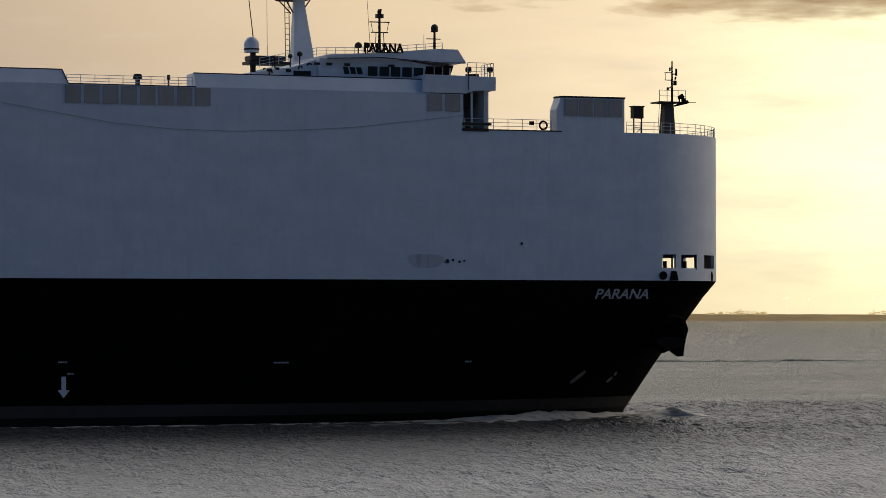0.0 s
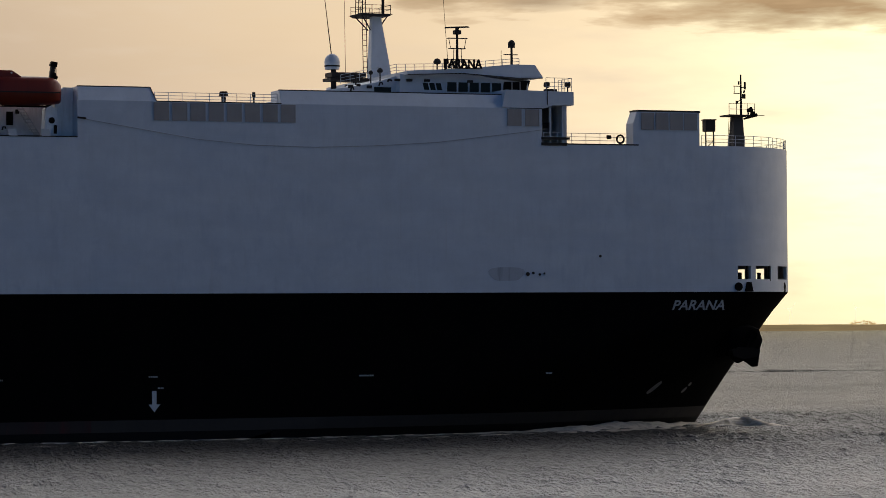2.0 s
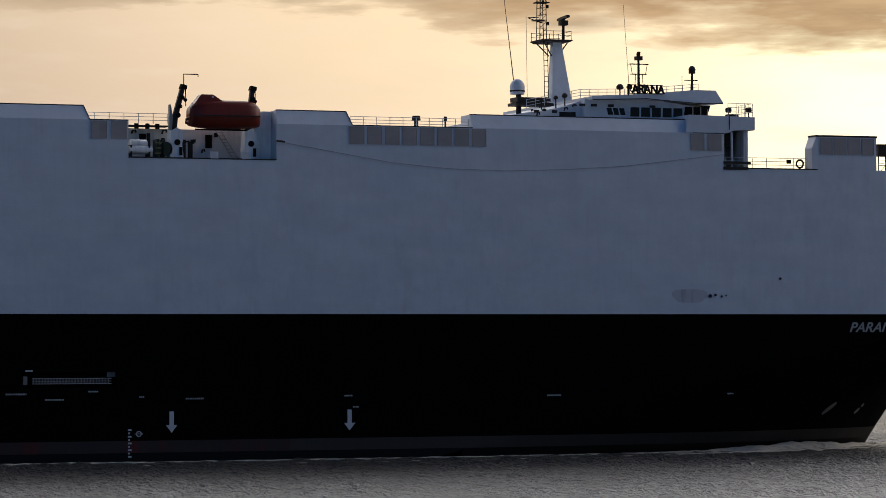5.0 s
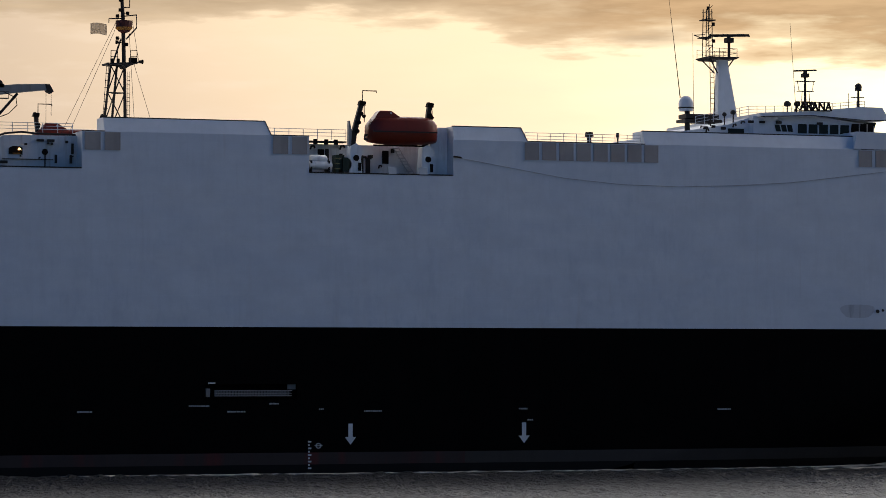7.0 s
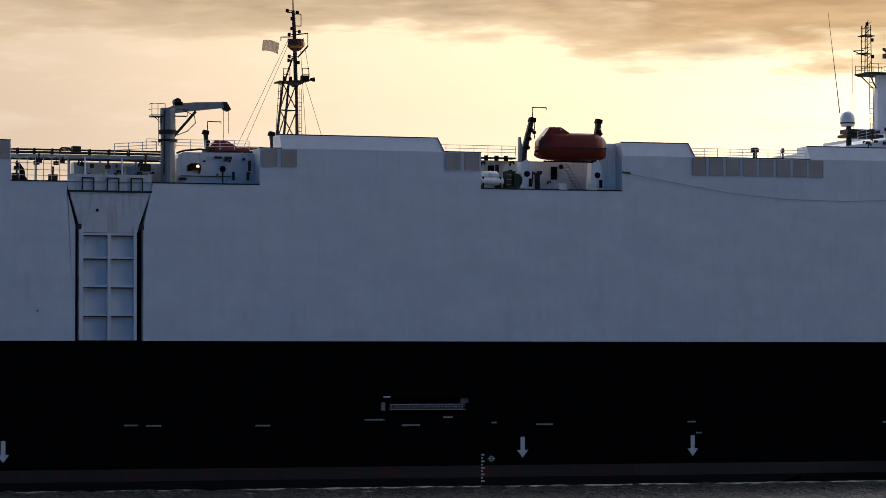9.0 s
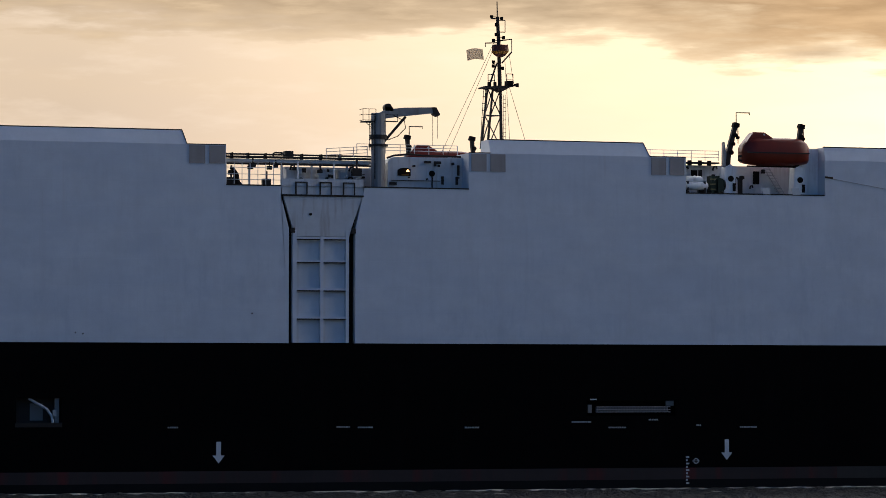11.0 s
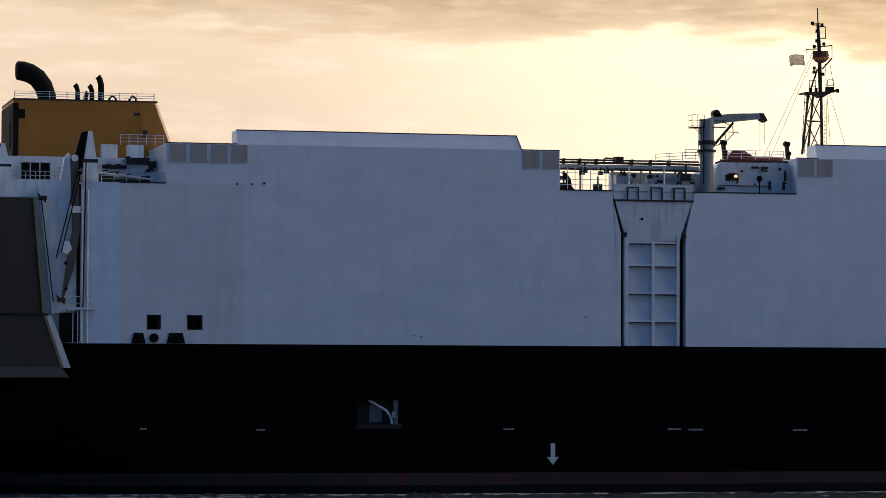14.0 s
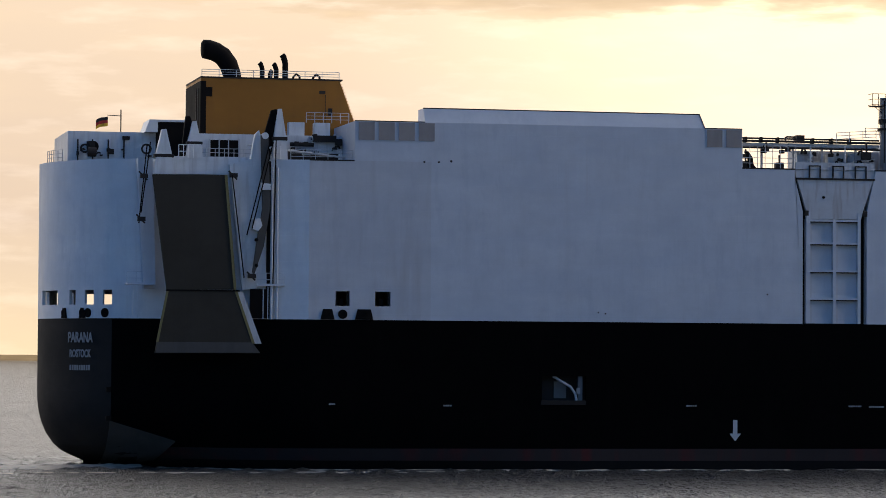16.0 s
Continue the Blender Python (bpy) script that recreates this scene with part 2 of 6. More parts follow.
def foam_material(name, dark, white, body=(0.12, 0.114, 0.104)):
    """Broken water: glossy and dark where it is unbroken, matt and pale where it foams."""
    n = Nodes(name)
    f = n.noise(1.0, 6, (0.45, 1.3, 1.6), 0.68)
    mask = n.ramp(f, [(dark, grey(0)), (white, grey(1))])
    n.put("Base Color", n.mix(mask, body, (0.56, 0.49, 0.40)))
    n.put("Roughness", n.math("ADD", n.math("MULTIPLY", mask, 0.6), 0.16))
    n.put("IOR", 1.33).put("Specular IOR Level", 0.25)
    n.bump(n.math("ADD", f, n.math("MULTIPLY", n.noise(3.0, 3), 0.25)), 0.7, 0.25)
    return n.mat


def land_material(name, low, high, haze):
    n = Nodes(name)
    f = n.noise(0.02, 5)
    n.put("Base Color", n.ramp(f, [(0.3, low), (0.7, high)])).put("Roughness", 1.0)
    # evening haze between the eye and the bank, put in as a glow of the surface
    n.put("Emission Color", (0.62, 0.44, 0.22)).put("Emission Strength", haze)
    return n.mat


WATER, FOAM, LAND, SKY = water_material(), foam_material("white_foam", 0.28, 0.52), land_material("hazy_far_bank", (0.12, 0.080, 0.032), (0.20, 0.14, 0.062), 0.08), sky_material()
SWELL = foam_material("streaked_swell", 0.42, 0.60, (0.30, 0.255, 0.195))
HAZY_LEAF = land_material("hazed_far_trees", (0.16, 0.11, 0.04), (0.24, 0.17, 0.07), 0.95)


# ---- mesh helpers ----
class Shape:
    def __init__(self):
        self.v, self.f = [], []

    def box(self, x0, x1, y0, y1, z0, z1):
        k = len(self.v)
        self.v += [(x, y, z) for z in (z0, z1) for y in (y0, y1) for x in (x0, x1)]
        self.f += [tuple(k + i for i in q) for q in ((0, 2, 3, 1), (4, 5, 7, 6), (0, 1, 5, 4), (2, 6, 7, 3), (0, 4, 6, 2), (1, 3, 7, 5))]
        return self

    def cyl(self, p, q, r, r2=None, n=8, caps=True):
        p, q = Vector(p), Vector(q)
        r2 = r if r2 is None else r2
        w = (q - p).normalized()
        a = w.orthogonal().normalized()
        b = w.cross(a)
        k = len(self.v)
        for c, s in ((p, r), (q, r2)):
            for i in range(n):
                t = 2 * math.pi * i / n
                self.v.append(tuple(c + (a * math.cos(t) + b * math.sin(t)) * s))
        self.f += [(k + i, k + (i + 1) % n, k + n + (i + 1) % n, k + n + i) for i in range(n)]
        if caps:
            self.f += [tuple(k + n - 1 - i for i in range(n)), tuple(k + n + i for i in range(n))]
        return self

    def tube(self, pts, r, n=8):
        """A bent pipe; r is one radius or one for each point."""
        pts = [Vector(p) for p in pts]
        rs = r if isinstance(r, (list, tuple)) else [r] * len(pts)
        k = len(self.v)
        ref = None
        for i, c in enumerate(pts):
            w = (pts[min(i + 1, len(pts) - 1)] - pts[max(i - 1, 0)]).normalized()
            a = w.orthogonal().normalized() if ref is None else (ref - w * ref.dot(w)).normalized()
            ref = a
            b = w.cross(a)
            for j in range(n):
                t = 2 * math.pi * j / n
                self.v.append(tuple(c + (a * math.cos(t) + b * math.sin(t)) * rs[i]))
        for i in range(len(pts) - 1):
            for j in range(n):
                self.f.append((k + i * n + j, k + i * n + (j + 1) % n, k + (i + 1) * n + (j + 1) % n, k + (i + 1) * n + j))
        e = k + (len(pts) - 1) * n
        self.f += [tuple(k + n - 1 - i for i in range(n)), tuple(e + i for i in range(n))]
        return self

    def prism(self, poly, y0, y1, slant=None):
        """A side-view outline (x, z) carried from y0 to y1; slant gives another y0 for each corner."""
        k, n = len(self.v), len(poly)
        ys = slant or [y0] * n
        self.v += [(x, y, z) for (x, z), y in zip(poly, ys)] + [(x, y1, z) for x, z in poly]
        self.f += [tuple(k + i for i in range(n)), tuple(k + 2 * n - 1 - i for i in range(n))]
        self.f += [(k + (i + 1) % n, k + i, k + n + i, k + n + (i + 1) % n) for i in range(n)]
        return self

    def ring(self, rings, closed=True, caps=True):
        """Loft through rings of equally many points."""
        k, n = len(self.v), len(rings[0])
        for r in rings:
            self.v += [tuple(p) for p in r]
        for i in range(len(rings) - 1):
            for j in range(n if closed else n - 1):
                a, b = k + i * n + j, k + i * n + (j + 1) % n
                self.f.append((a, b, b + n, a + n))
        if caps:
            e = k + (len(rings) - 1) * n
            self.f += [tuple(k + n - 1 - i for i in range(n)), tuple(e + i for i in range(n))]
        return self

    def dome(self, c, r, h, n=12, m=5):
        k0 = [[(c[0] + r * math.cos(t) * math.cos(a), c[1] + r * math.cos(t) * math.sin(a), c[2] + h * math.sin(t))
               for a in (2 * math.pi * i / n for i in range(n))] for t in (math.pi / 2 * j / m * 0.98 for j in range(m + 1))]
        return self.ring(k0)

    def mesh(self, name, smooth=False):
        me = bpy.data.meshes.new(name)
        me.from_pydata(self.v, [], self.f)
        bm = bmesh.new()
        bm.from_mesh(me)
        bmesh.ops.delete(bm, geom=[v for v in bm.verts if not v.link_faces], context="VERTS")
        bmesh.ops.recalc_face_normals(bm, faces=bm.faces)
        bm.to_mesh(me)
        bm.free()
        if smooth:
            for p in me.polygons:
                p.use_smooth = True
            me.set_sharp_from_angle(angle=radians(smooth))
        return me


def part(name, shape, material, parent=None, label="", smooth=False):
    me = shape if isinstance(shape, bpy.types.Mesh) else shape.mesh(name, smooth)
    if not me.materials:
        me.materials.append(material)
    ob = new(name, me)
    ob.parent = parent
    return tagged(ob, label) if label else ob


def writing(text, size, m, material, parent, name="lettering", shear=0.0, squeeze=1.0, depth=0.02, bold=0.012):
    cu = bpy.data.curves.new(name, "FONT")
    cu.body, cu.size, cu.extrude, cu.shear, cu.offset = text, size, depth, shear, size * bold
    cu.align_x, cu.align_y = "CENTER", "CENTER"
    tmp = new("tmp", cu)
    me = bpy.data.meshes.new_from_object(tmp)
    bpy.data.objects.remove(tmp)
    me.transform(m @ Matrix.Diagonal((squeeze, 1, 1, 1)))
    me.materials.clear()
    me.name = name
    return part(name, me, material, parent)


FACE = Matrix(((1, 0, 0, 0), (0, 0, -1, 0), (0, 1, 0, 0), (0, 0, 0, 1)))  # writing on a wall that faces -y


def facing(x, y, z):
    return Matrix.Translation((x, y, z)) @ FACE


# ---- setting: sky, far bank, water ----
def arc_sheet(name, radius, a0, a1, n, heights, material):
    v, f, uv = [], [], []
    m = len(heights)
    for i in range(n + 1):
        a = a0 + (a1 - a0) * i / n
        for h in heights:
            d = radians(h)
            v.append((radius * math.sin(radians(a)), radius * math.cos(radians(a)), EYE.z + radius * math.tan(d)))
            uv.append((a / 100, h / 10))
    f = [(i * m + j, (i + 1) * m + j, (i + 1) * m + j + 1, i * m + j + 1) for i in range(n) for j in range(m - 1)]
    me = bpy.data.meshes.new(name)
    me.from_pydata(v, [], f)
    layer = me.uv_layers.new(name="UVMap")
    for loop in me.loops:
        layer.data[loop.index].uv = uv[loop.vertex_index]
    me.materials.append(material)
    return new(name, me)


tagged(arc_sheet("sky_backdrop", 4880, -50, 115, 110, [-0.4, 0, 1, 2, 3, 4, 5, 6, 7, 8, 9, 10, 13, 18, 24, 32, 42, 52], SKY),
       "hazy orange evening sky under grey cloud", "sky", kind="structure")


def far_bank():
    """A low dyke along the far shore, an uneven bluish top of trees and roofs."""
    s = Shape()
    n = 420
    rings = []
    for i in range(n + 1):
        a = radians(-12 + 56 * i / n)
        d = math.degrees(a)
        h = 8.3 + 1.2 * noise.noise((d * 1.7, 0.3, 0)) + max(0, 1.0 - abs(d - 24) / 9) * 1.8
        rings.append([(r * math.sin(a), r * math.cos(a), z) for r, z in ((4560, -0.5), (4575, 1.2), (4640, h * 0.8), (4690, h), (4780, h * 0.7))])
    s.ring(rings, closed=False, caps=False)
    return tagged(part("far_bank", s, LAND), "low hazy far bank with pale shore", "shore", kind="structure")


far_bank()


def far_wood(at, width, height, seed):
    """A distant clump of trees on the bank: many small leaf tufts over short stems."""
    rng = random.Random(seed)
    stem, crown = Shape(), Shape()
    a = radians(at)
    side = Vector((math.cos(a), -math.sin(a), 0))
    base = Vector((4660 * math.sin(a), 4660 * math.cos(a), 7.0))
    for i in range(int(width / 5)):
        o = base + side * rng.uniform(-width / 2, width / 2)
        fall = 1 - (abs((o - base).dot(side)) / (width / 2)) ** 2.2
        h = height * (0.35 + 0.65 * fall) * rng.uniform(0.75, 1.05)
        stem.cyl(o, o + Vector((0, 0, h * 0.7)), 0.5, 0.2, 5)
        for _ in range(22):
            c = o + Vector((rng.gauss(0, 2.2), rng.gauss(0, 2.2), h * rng.uniform(0.25, 1.0)))
            r = rng.uniform(0.8, 1.9)
            k = len(crown.v)
            for _ in range(4):
                crown.v.append(tuple(c + Vector((rng.uniform(-r, r), rng.uniform(-r, r), rng.uniform(-r, r) * 0.8))))
            crown.f += [(k, k + 1, k + 2), (k, k + 3, k + 1), (k + 1, k + 3, k + 2), (k, k + 2, k + 3)]
    tree = tagged(new("far_trees"), "hazy clump of trees on the far bank", "trees", "trees on the far bank", "stuff")
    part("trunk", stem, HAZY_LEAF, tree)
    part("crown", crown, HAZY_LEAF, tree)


for spec in ((26.25, 55, 6, 1), (26.55, 45, 9, 2), (27.0, 30, 7, 3), (28.95, 40, 8, 5), (30.6, 60, 7, 7), (8, 90, 4, 8)):
    far_wood(*spec)


def wind_turbine(at, height, turn):
    a = radians(at)
    x, y = 4700 * math.sin(a), 4700 * math.cos(a)
    t = tagged(new("wind_turbine"), "tiny pale wind turbine beyond the far bank", "wind turbine", "turbines on the far bank")
    part("tower", Shape().cyl((x, y, 4), (x, y, height), 0.55, 0.4, 8), HAZE, t)
    part("nacelle", Shape().box(x - 1, x + 1, y - 2.5, y + 2.5, height - 1, height + 1.2), HAZE, t)
    for k in range(3):
        w = radians(turn + 120 * k)
        part("blade", Shape().cyl((x, y - 3, height), (x + math.sin(w) * height * .42, y - 3, height + math.cos(w) * height * .42), 0.4, 0.12, 5), HAZE, t)


# the distant haze over the turbines is a glow in their paint
HAZE = Nodes("hazed_paint").put("Base Color", (0.8, 0.8, 0.75)).put("Roughness", 0.8).put("Emission Color", (1.0, 0.84, 0.5)).put("Emission Strength", 1.3).mat
for spec in ((27.32, 33, 10), (27.7, 31, 40), (28.85, 32, 75)):
    wind_turbine(*spec)


def water_sheet():
    """One sheet to the far bank; short wind waves in the near part, growing coarser away from it."""
    def axis(fine0, fine1, step, lo, hi, grow):
        a = list(np.arange(fine0, fine1, step))
        d, p = step, fine1
        while p < hi:
            a.append(p); d *= grow; p += d
        a.append(hi)
        d, p, b = step, fine0 - step, []
        while p > lo:
            b.append(p); d *= grow; p -= d
        b.append(lo)
        return np.array(b[::-1] + a)

    xs = axis(5, 290, 0.5, -3000, 3600, 1.14)
    ys = axis(172, 340, 0.36, -300, 4700, 1.022)
    X, Y = np.meshgrid(xs, ys)
    rng = np.random.default_rng(3)
    Z = np.zeros_like(X)
    dx = np.gradient(xs)[None, :] + 0 * X
    dy = np.gradient(ys)[:, None] + 0 * X
    cell = np.maximum(dx, dy)
    for _ in range(64):
        wl = 1.2 * (3.2 / 1.2) ** rng.random()
        a = rng.normal(radians(262), 0.75)
        amp = 0.0130 * (wl / 2) ** 0.5
        ph = rng.random() * 6.283
        Z += amp * np.sin(2 * np.pi / wl * (X * np.cos(a) + Y * np.sin(a)) + ph) * np.clip((wl / cell - 2) / 2, 0, 1)
    Z = Z * (1 + 0.35 * np.sin(X / 17 + 2 * np.sin(Y / 23)) * np.sin(Y / 31 + np.sin(X / 29)))
    Z = Z + 1.2 * Z * np.abs(Z)
    nx, ny = len(xs), len(ys)
    v = np.stack([X, Y, Z], -1).reshape(-1, 3)
    i = np.arange((ny - 1) * (nx - 1))
    r, c = i // (nx - 1), i % (nx - 1)
    k = r * nx + c
    f = np.stack([k, k + 1, k + nx + 1, k + nx], -1)
    me = bpy.data.meshes.new("water")
    me.from_pydata(v.tolist(), [], f.tolist())
    for p in me.polygons:
        p.use_smooth = True
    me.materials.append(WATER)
    return tagged(new("water", me), "grey choppy river water at dusk", "water", kind="structure")


water = water_sheet()

# ---- the ship: x forward, y from the near side (0) to the far side (32.2), z up from the water ----
BEAM, MID = 32.2, 16.1
LINE, DECKZ, TOPZ, ROOFZ = 14.2, 29.2, 32.7, 34.08
ship = tagged(new("car_carrier"), "large blue-white and black car carrier ship under way", "ship")


def stem_x(z):
    return float(np.interp(z, [-3, 0, 0.8, 5, 10.3, LINE], [141.5, 143.4, 144.0, 147.0, 150.6, 152.5]))


PHI = [0, 3.5, 11.2, 14.4, 20, 25.8, 32.5, 40, 47, 52, 60, 68, 75.6, 81, 85.5, 88, 90]
STERN_H = [0, 2.25, 4, 5.8, 7.56, 8.36, 9.42, 10.38, 11.26, 12.1]
SIDE_X = [-48, -44, -40, -36, -33, -30.44, -29.08, -26.65, -25.17, -21.3, -18, -10.4, -6.1, 0, 6, 14.8, 23.0, 30, 38, 45.6, 54.8, 60, 66, 72, 78, 84, 90]
FORE_X = [96, 102, 108, 114, 120, 126, 132, 140]


def stern_half(x):
    if x >= -33:
        return MID
    if x >= -51:
        return MID + (x + 33) * 4 / 18
    return math.sqrt(max(0, (x + 56.8) / 0.0396))


def columns(z):
    """(x, half breadth) round one side, from the middle of the stern to the stem, at height z."""
    up = min(max(z / LINE, 0), 1)
    out = []
    for x, h in [(-56.8 + 0.0396 * h * h, h) for h in STERN_H] + [(x, stern_half(x)) for x in SIDE_X]:
        if z < 7.0 and x < -15:
            keel = float(np.interp(x, [-56.8, -51, -48, -44, -38, -15], [0.8, 0.2, -0.3, -1.5, -5, -14]))
            q = min(1.0, (7.0 - z) / (7.0 - keel))
            round_off = math.sqrt(max(0.0, 1 - q * q))
            h *= round_off
            if x < -50:
                x += 4.5 * (1 - round_off) * (1 - h / 13)
        out.append((x, h))
    length = 12.4 + 44 * (1 - up) ** 1.15
    p, q = 2.0 - 0.15 * (1 - up), 2.0 - 0.85 * (1 - up) ** 0.8
    start = stem_x(z) - length
    out += [(90 + (x - 90) * (start - 90) / 50, MID) for x in FORE_X[:-1]]
    for phi in PHI:
        s = math.sin(radians(phi))
        out.append((start + length * s, MID * max(0, 1 - s ** p) ** (1 / q)))
    return out


NS, NX, NF = len(STERN_H), len(SIDE_X), len(FORE_X) - 1


def col_of(x):
    return NS + SIDE_X.index(x)


def shell(levels, holes, deep=0.35, cols=None, sides=(0, 1)):
    """The plating between levels of height, on both sides; holes: (side, first column, last column, z0, z1)."""
    s = Shape()
    rows = [columns(z) for z in levels]
    n = len(rows[0])
    base = {}
    for side in (0, 1):
        for j, z in enumerate(levels):
            for i, (x, h) in enumerate(rows[j]):
                base[side, i, j] = len(s.v)
                s.v.append((x, MID - h if side == 0 else MID + h, z))
    for side in sides:
        for i in range(n - 1) if cols is None else cols:
            for j in range(len(levels) - 1):
                if any(d == side and a <= i < b and z0 - 1e-6 <= levels[j] < z1 - 1e-6 for d, a, b, z0, z1 in holes):
                    continue
                s.f.append((base[side, i, j], base[side, i + 1, j], base[side, i + 1, j + 1], base[side, i, j + 1]))
    # the plating's edge round each hole
    for d, a, b, z0, z1 in holes:
        j0, j1 = levels.index(z0), levels.index(z1)
        loop = [(i, j0) for i in range(a, b)] + [(b, j) for j in range(j0, j1)] + [(i, j1) for i in range(b, a, -1)] + [(a, j) for j in range(j1, j0, -1)]
        k = len(s.v)
        for i, j in loop:
            x, y, z = s.v[base[d, i, j]]
            c = Vector((min(max(x, -44), 140) - x, MID - y, 0)).normalized() * deep
            s.v.append((x + c.x, y + c.y, z))
        m = len(loop)
        for q in range(m):
            a0, a1 = base[d, *loop[q]], base[d, *loop[(q + 1) % m]]
            s.f.append((a0, a1, k + (q + 1) % m, k + q))
    return s


BOW0 = NS + NX + NF


def build_hull():
    wet, low = [-3, -1.5, 0, 0.5, 0.95], [0.95, 1.4, 2.1]
    mid = [2.1, 3.2, 4.3, 5.4, 6.4, 7.2, 8.0, 8.7, 9.0, 10.3, 11.6, 13, LINE]
    fore = range(NS - 1, len(columns(5)) - 1)
    part("wet_bottom", shell(wet, [], cols=fore), WET, ship, "wet black plating at the waterline", smooth=40)
    part("boot_topping", shell(low, [], cols=range(NS - 1, col_of(72))), BOOT_RED, ship, "dull red worn antifouling band", smooth=40)
    part("boot_topping", shell(low, [], cols=range(col_of(72), fore[-1] + 1)), BOOT, ship, "scoured grey antifouling band", smooth=40)
    part("counter", shell(wet + low[1:], [], cols=range(NS - 1)), GREYED_BLACK, ship, "charcoal stern counter greyed for sky sheen", smooth=40)
    pilot = (0, col_of(-10.4), col_of(-6.1), 6.4, 9.0)
    gang = (0, col_of(45.6), col_of(54.8), 7.2, 8.7)
    part("lower_hull", shell(mid, [pilot, gang], cols=fore), BLACK, ship, "matt black lower hull", smooth=40)
    part("transom", shell(mid, [], cols=range(NS - 1)), GREYED_BLACK, ship, "charcoal stern plating greyed for sky sheen", smooth=40)
    up = [LINE, 15.25, 15.5, 16.88, 17.6, 20, 23, 26, DECKZ]
    holes = []
    for a, b in ((-30.44, -29.08), (-26.65, -25.17)):
        holes += [(d, col_of(a), col_of(b), 15.5, 16.88) for d in (0, 1)]
    for a, b in ((1, 3), (4, 5), (6, 7), (8, 9)):
        holes += [(d, a, b, 15.5, 16.88) for d in (0, 1)]
    holes.append((1, 9, NS, 15.5, 16.88))
    for a, b in ((3.5, 11.2), (14.4, 25.8), (32.5, 47)):
        holes += [(d, BOW0 + PHI.index(a), BOW0 + PHI.index(b), 15.5, 16.88) for d in (0, 1)]
    holes.append((1, BOW0 + PHI.index(52), BOW0 + PHI.index(75.6), 15.5, 16.88))
    holes.append((1, BOW0 + PHI.index(81), BOW0 + PHI.index(90), 15.5, 16.88))
    holes.append((0, col_of(14.8), col_of(23.0), LINE, DECKZ))
    a, b, n = col_of(-33), col_of(-21.3), len(columns(20)) - 1
    for name, c0, c1, mat, label in (("stern_plating", 0, a, LIT_WHITE, "bluish white stern plating lightened where it faces aft"),
                                     ("quarter_plating", a, b, STAINED, "grey-stained white plating below the vents"),
                                     ("upper_hull", b, n, WHITE, "bluish white painted plating with grime streaks")):
        for sides in ((0,), (1,)) if name == "quarter_plating" else ((0, 1),):
            mine = [h for h in holes if c0 <= h[1] and h[2] <= c1 and h[0] in sides]
            part(name, shell(up, mine, cols=range(c0, c1), sides=sides), mat, ship, label, smooth=40)
    # decks: mooring decks fore and aft, the weather deck
    for name, z, x0, x1, mat in (("mooring_deck", 14.3, -60, -22, DECK), ("mooring_deck", 14.3, 137.5, 160, DECK), ("deckhead", 17.6, -60, -22, WHITE), ("deckhead", 17.6, 137.5, 160, WHITE), ("weather_deck", DECKZ - 0.02, -60, 160, DECK)):
        c = [(x, h - 0.02) for x, h in columns(z) if x0 <= x <= x1]
        poly = [(x, MID - h, z) for x, h in c] + [(x, MID + h, z) for x, h in reversed(c)]
        s = Shape()
        s.v, s.f = poly, [tuple(range(len(poly)))]
        if name == "weather_deck":
            s.v, s.f = [], []
            m = len(c)
            for x, h in c:
                s.v += [(x, MID - h, z), (x, MID + h, z)]
            s.f = [(2 * i, 2 * i + 2, 2 * i + 3, 2 * i + 1) for i in range(m - 1)]
        part(name, s, mat, ship)
    part("bulkhead", Shape().box(-22.3, -22, 0.1, BEAM - 0.1, 14.3, 17.6), RUSTY, ship)
    part("bulkhead", Shape().box(-44, -22, MID - .1, MID + .1, 14.3, 17.6), RUSTY, ship)
    part("bulkhead", Shape().box(137.5, 137.8, 0.1, BEAM - 0.1, 14.3, 17.6), RUSTY, ship)


build_hull()


def text_bars(x0, x1, z, parent=ship, rows=1, h=0.15, material=FADED):
    """A short line of small stencilled marks too far off to read."""
    s = Shape()
    rng = random.Random(int(x0 * 10))
    for r in range(rows):
        x = x0
        while x < x1:
            w = rng.uniform(0.12, 0.26)
            s.box(x, min(x + w, x1), -0.015, 0.02, z - r * h * 1.6, z - r * h * 1.6 + h)
            x += w + 0.05
    return part("stencilled_mark", s, material, parent)


def arrow(x):
    z0, z1 = 2.82, 4.86
    s = Shape().prism([(x - 0.22, z1), (x + 0.22, z1), (x + 0.22, z0 + 0.75), (x + 0.58, z0 + 0.75), (x, z0), (x - 0.58, z0 + 0.75), (x - 0.22, z0 + 0.75)], -0.015, 0.03)
    part("tug_push_arrow", s, MARK, ship, "white downward arrow painted on hull")


for x in (8.8, 60.2, 78.25):
    arrow(x)
for x0, x1, z in ((99.2, 100.7, 6.0), (61.6, 63.4, 6.0), (33.1, 34.6, 6.05), (47.8, 49.6, 6.0), (3.9, 4.9, 6.15), (22.4, 23.9, 6.1), (77.7, 78.6, 6.15), (78.6, 79.2, 5.05), (-20.0, -19.2, 6.1), (-31, -30.4, 6.2), (119.2, 119.9, 6.0), (57.0, 57.5, 6.2), (20.3, 21.6, 6.15)):
    text_bars(x0, x1, z)


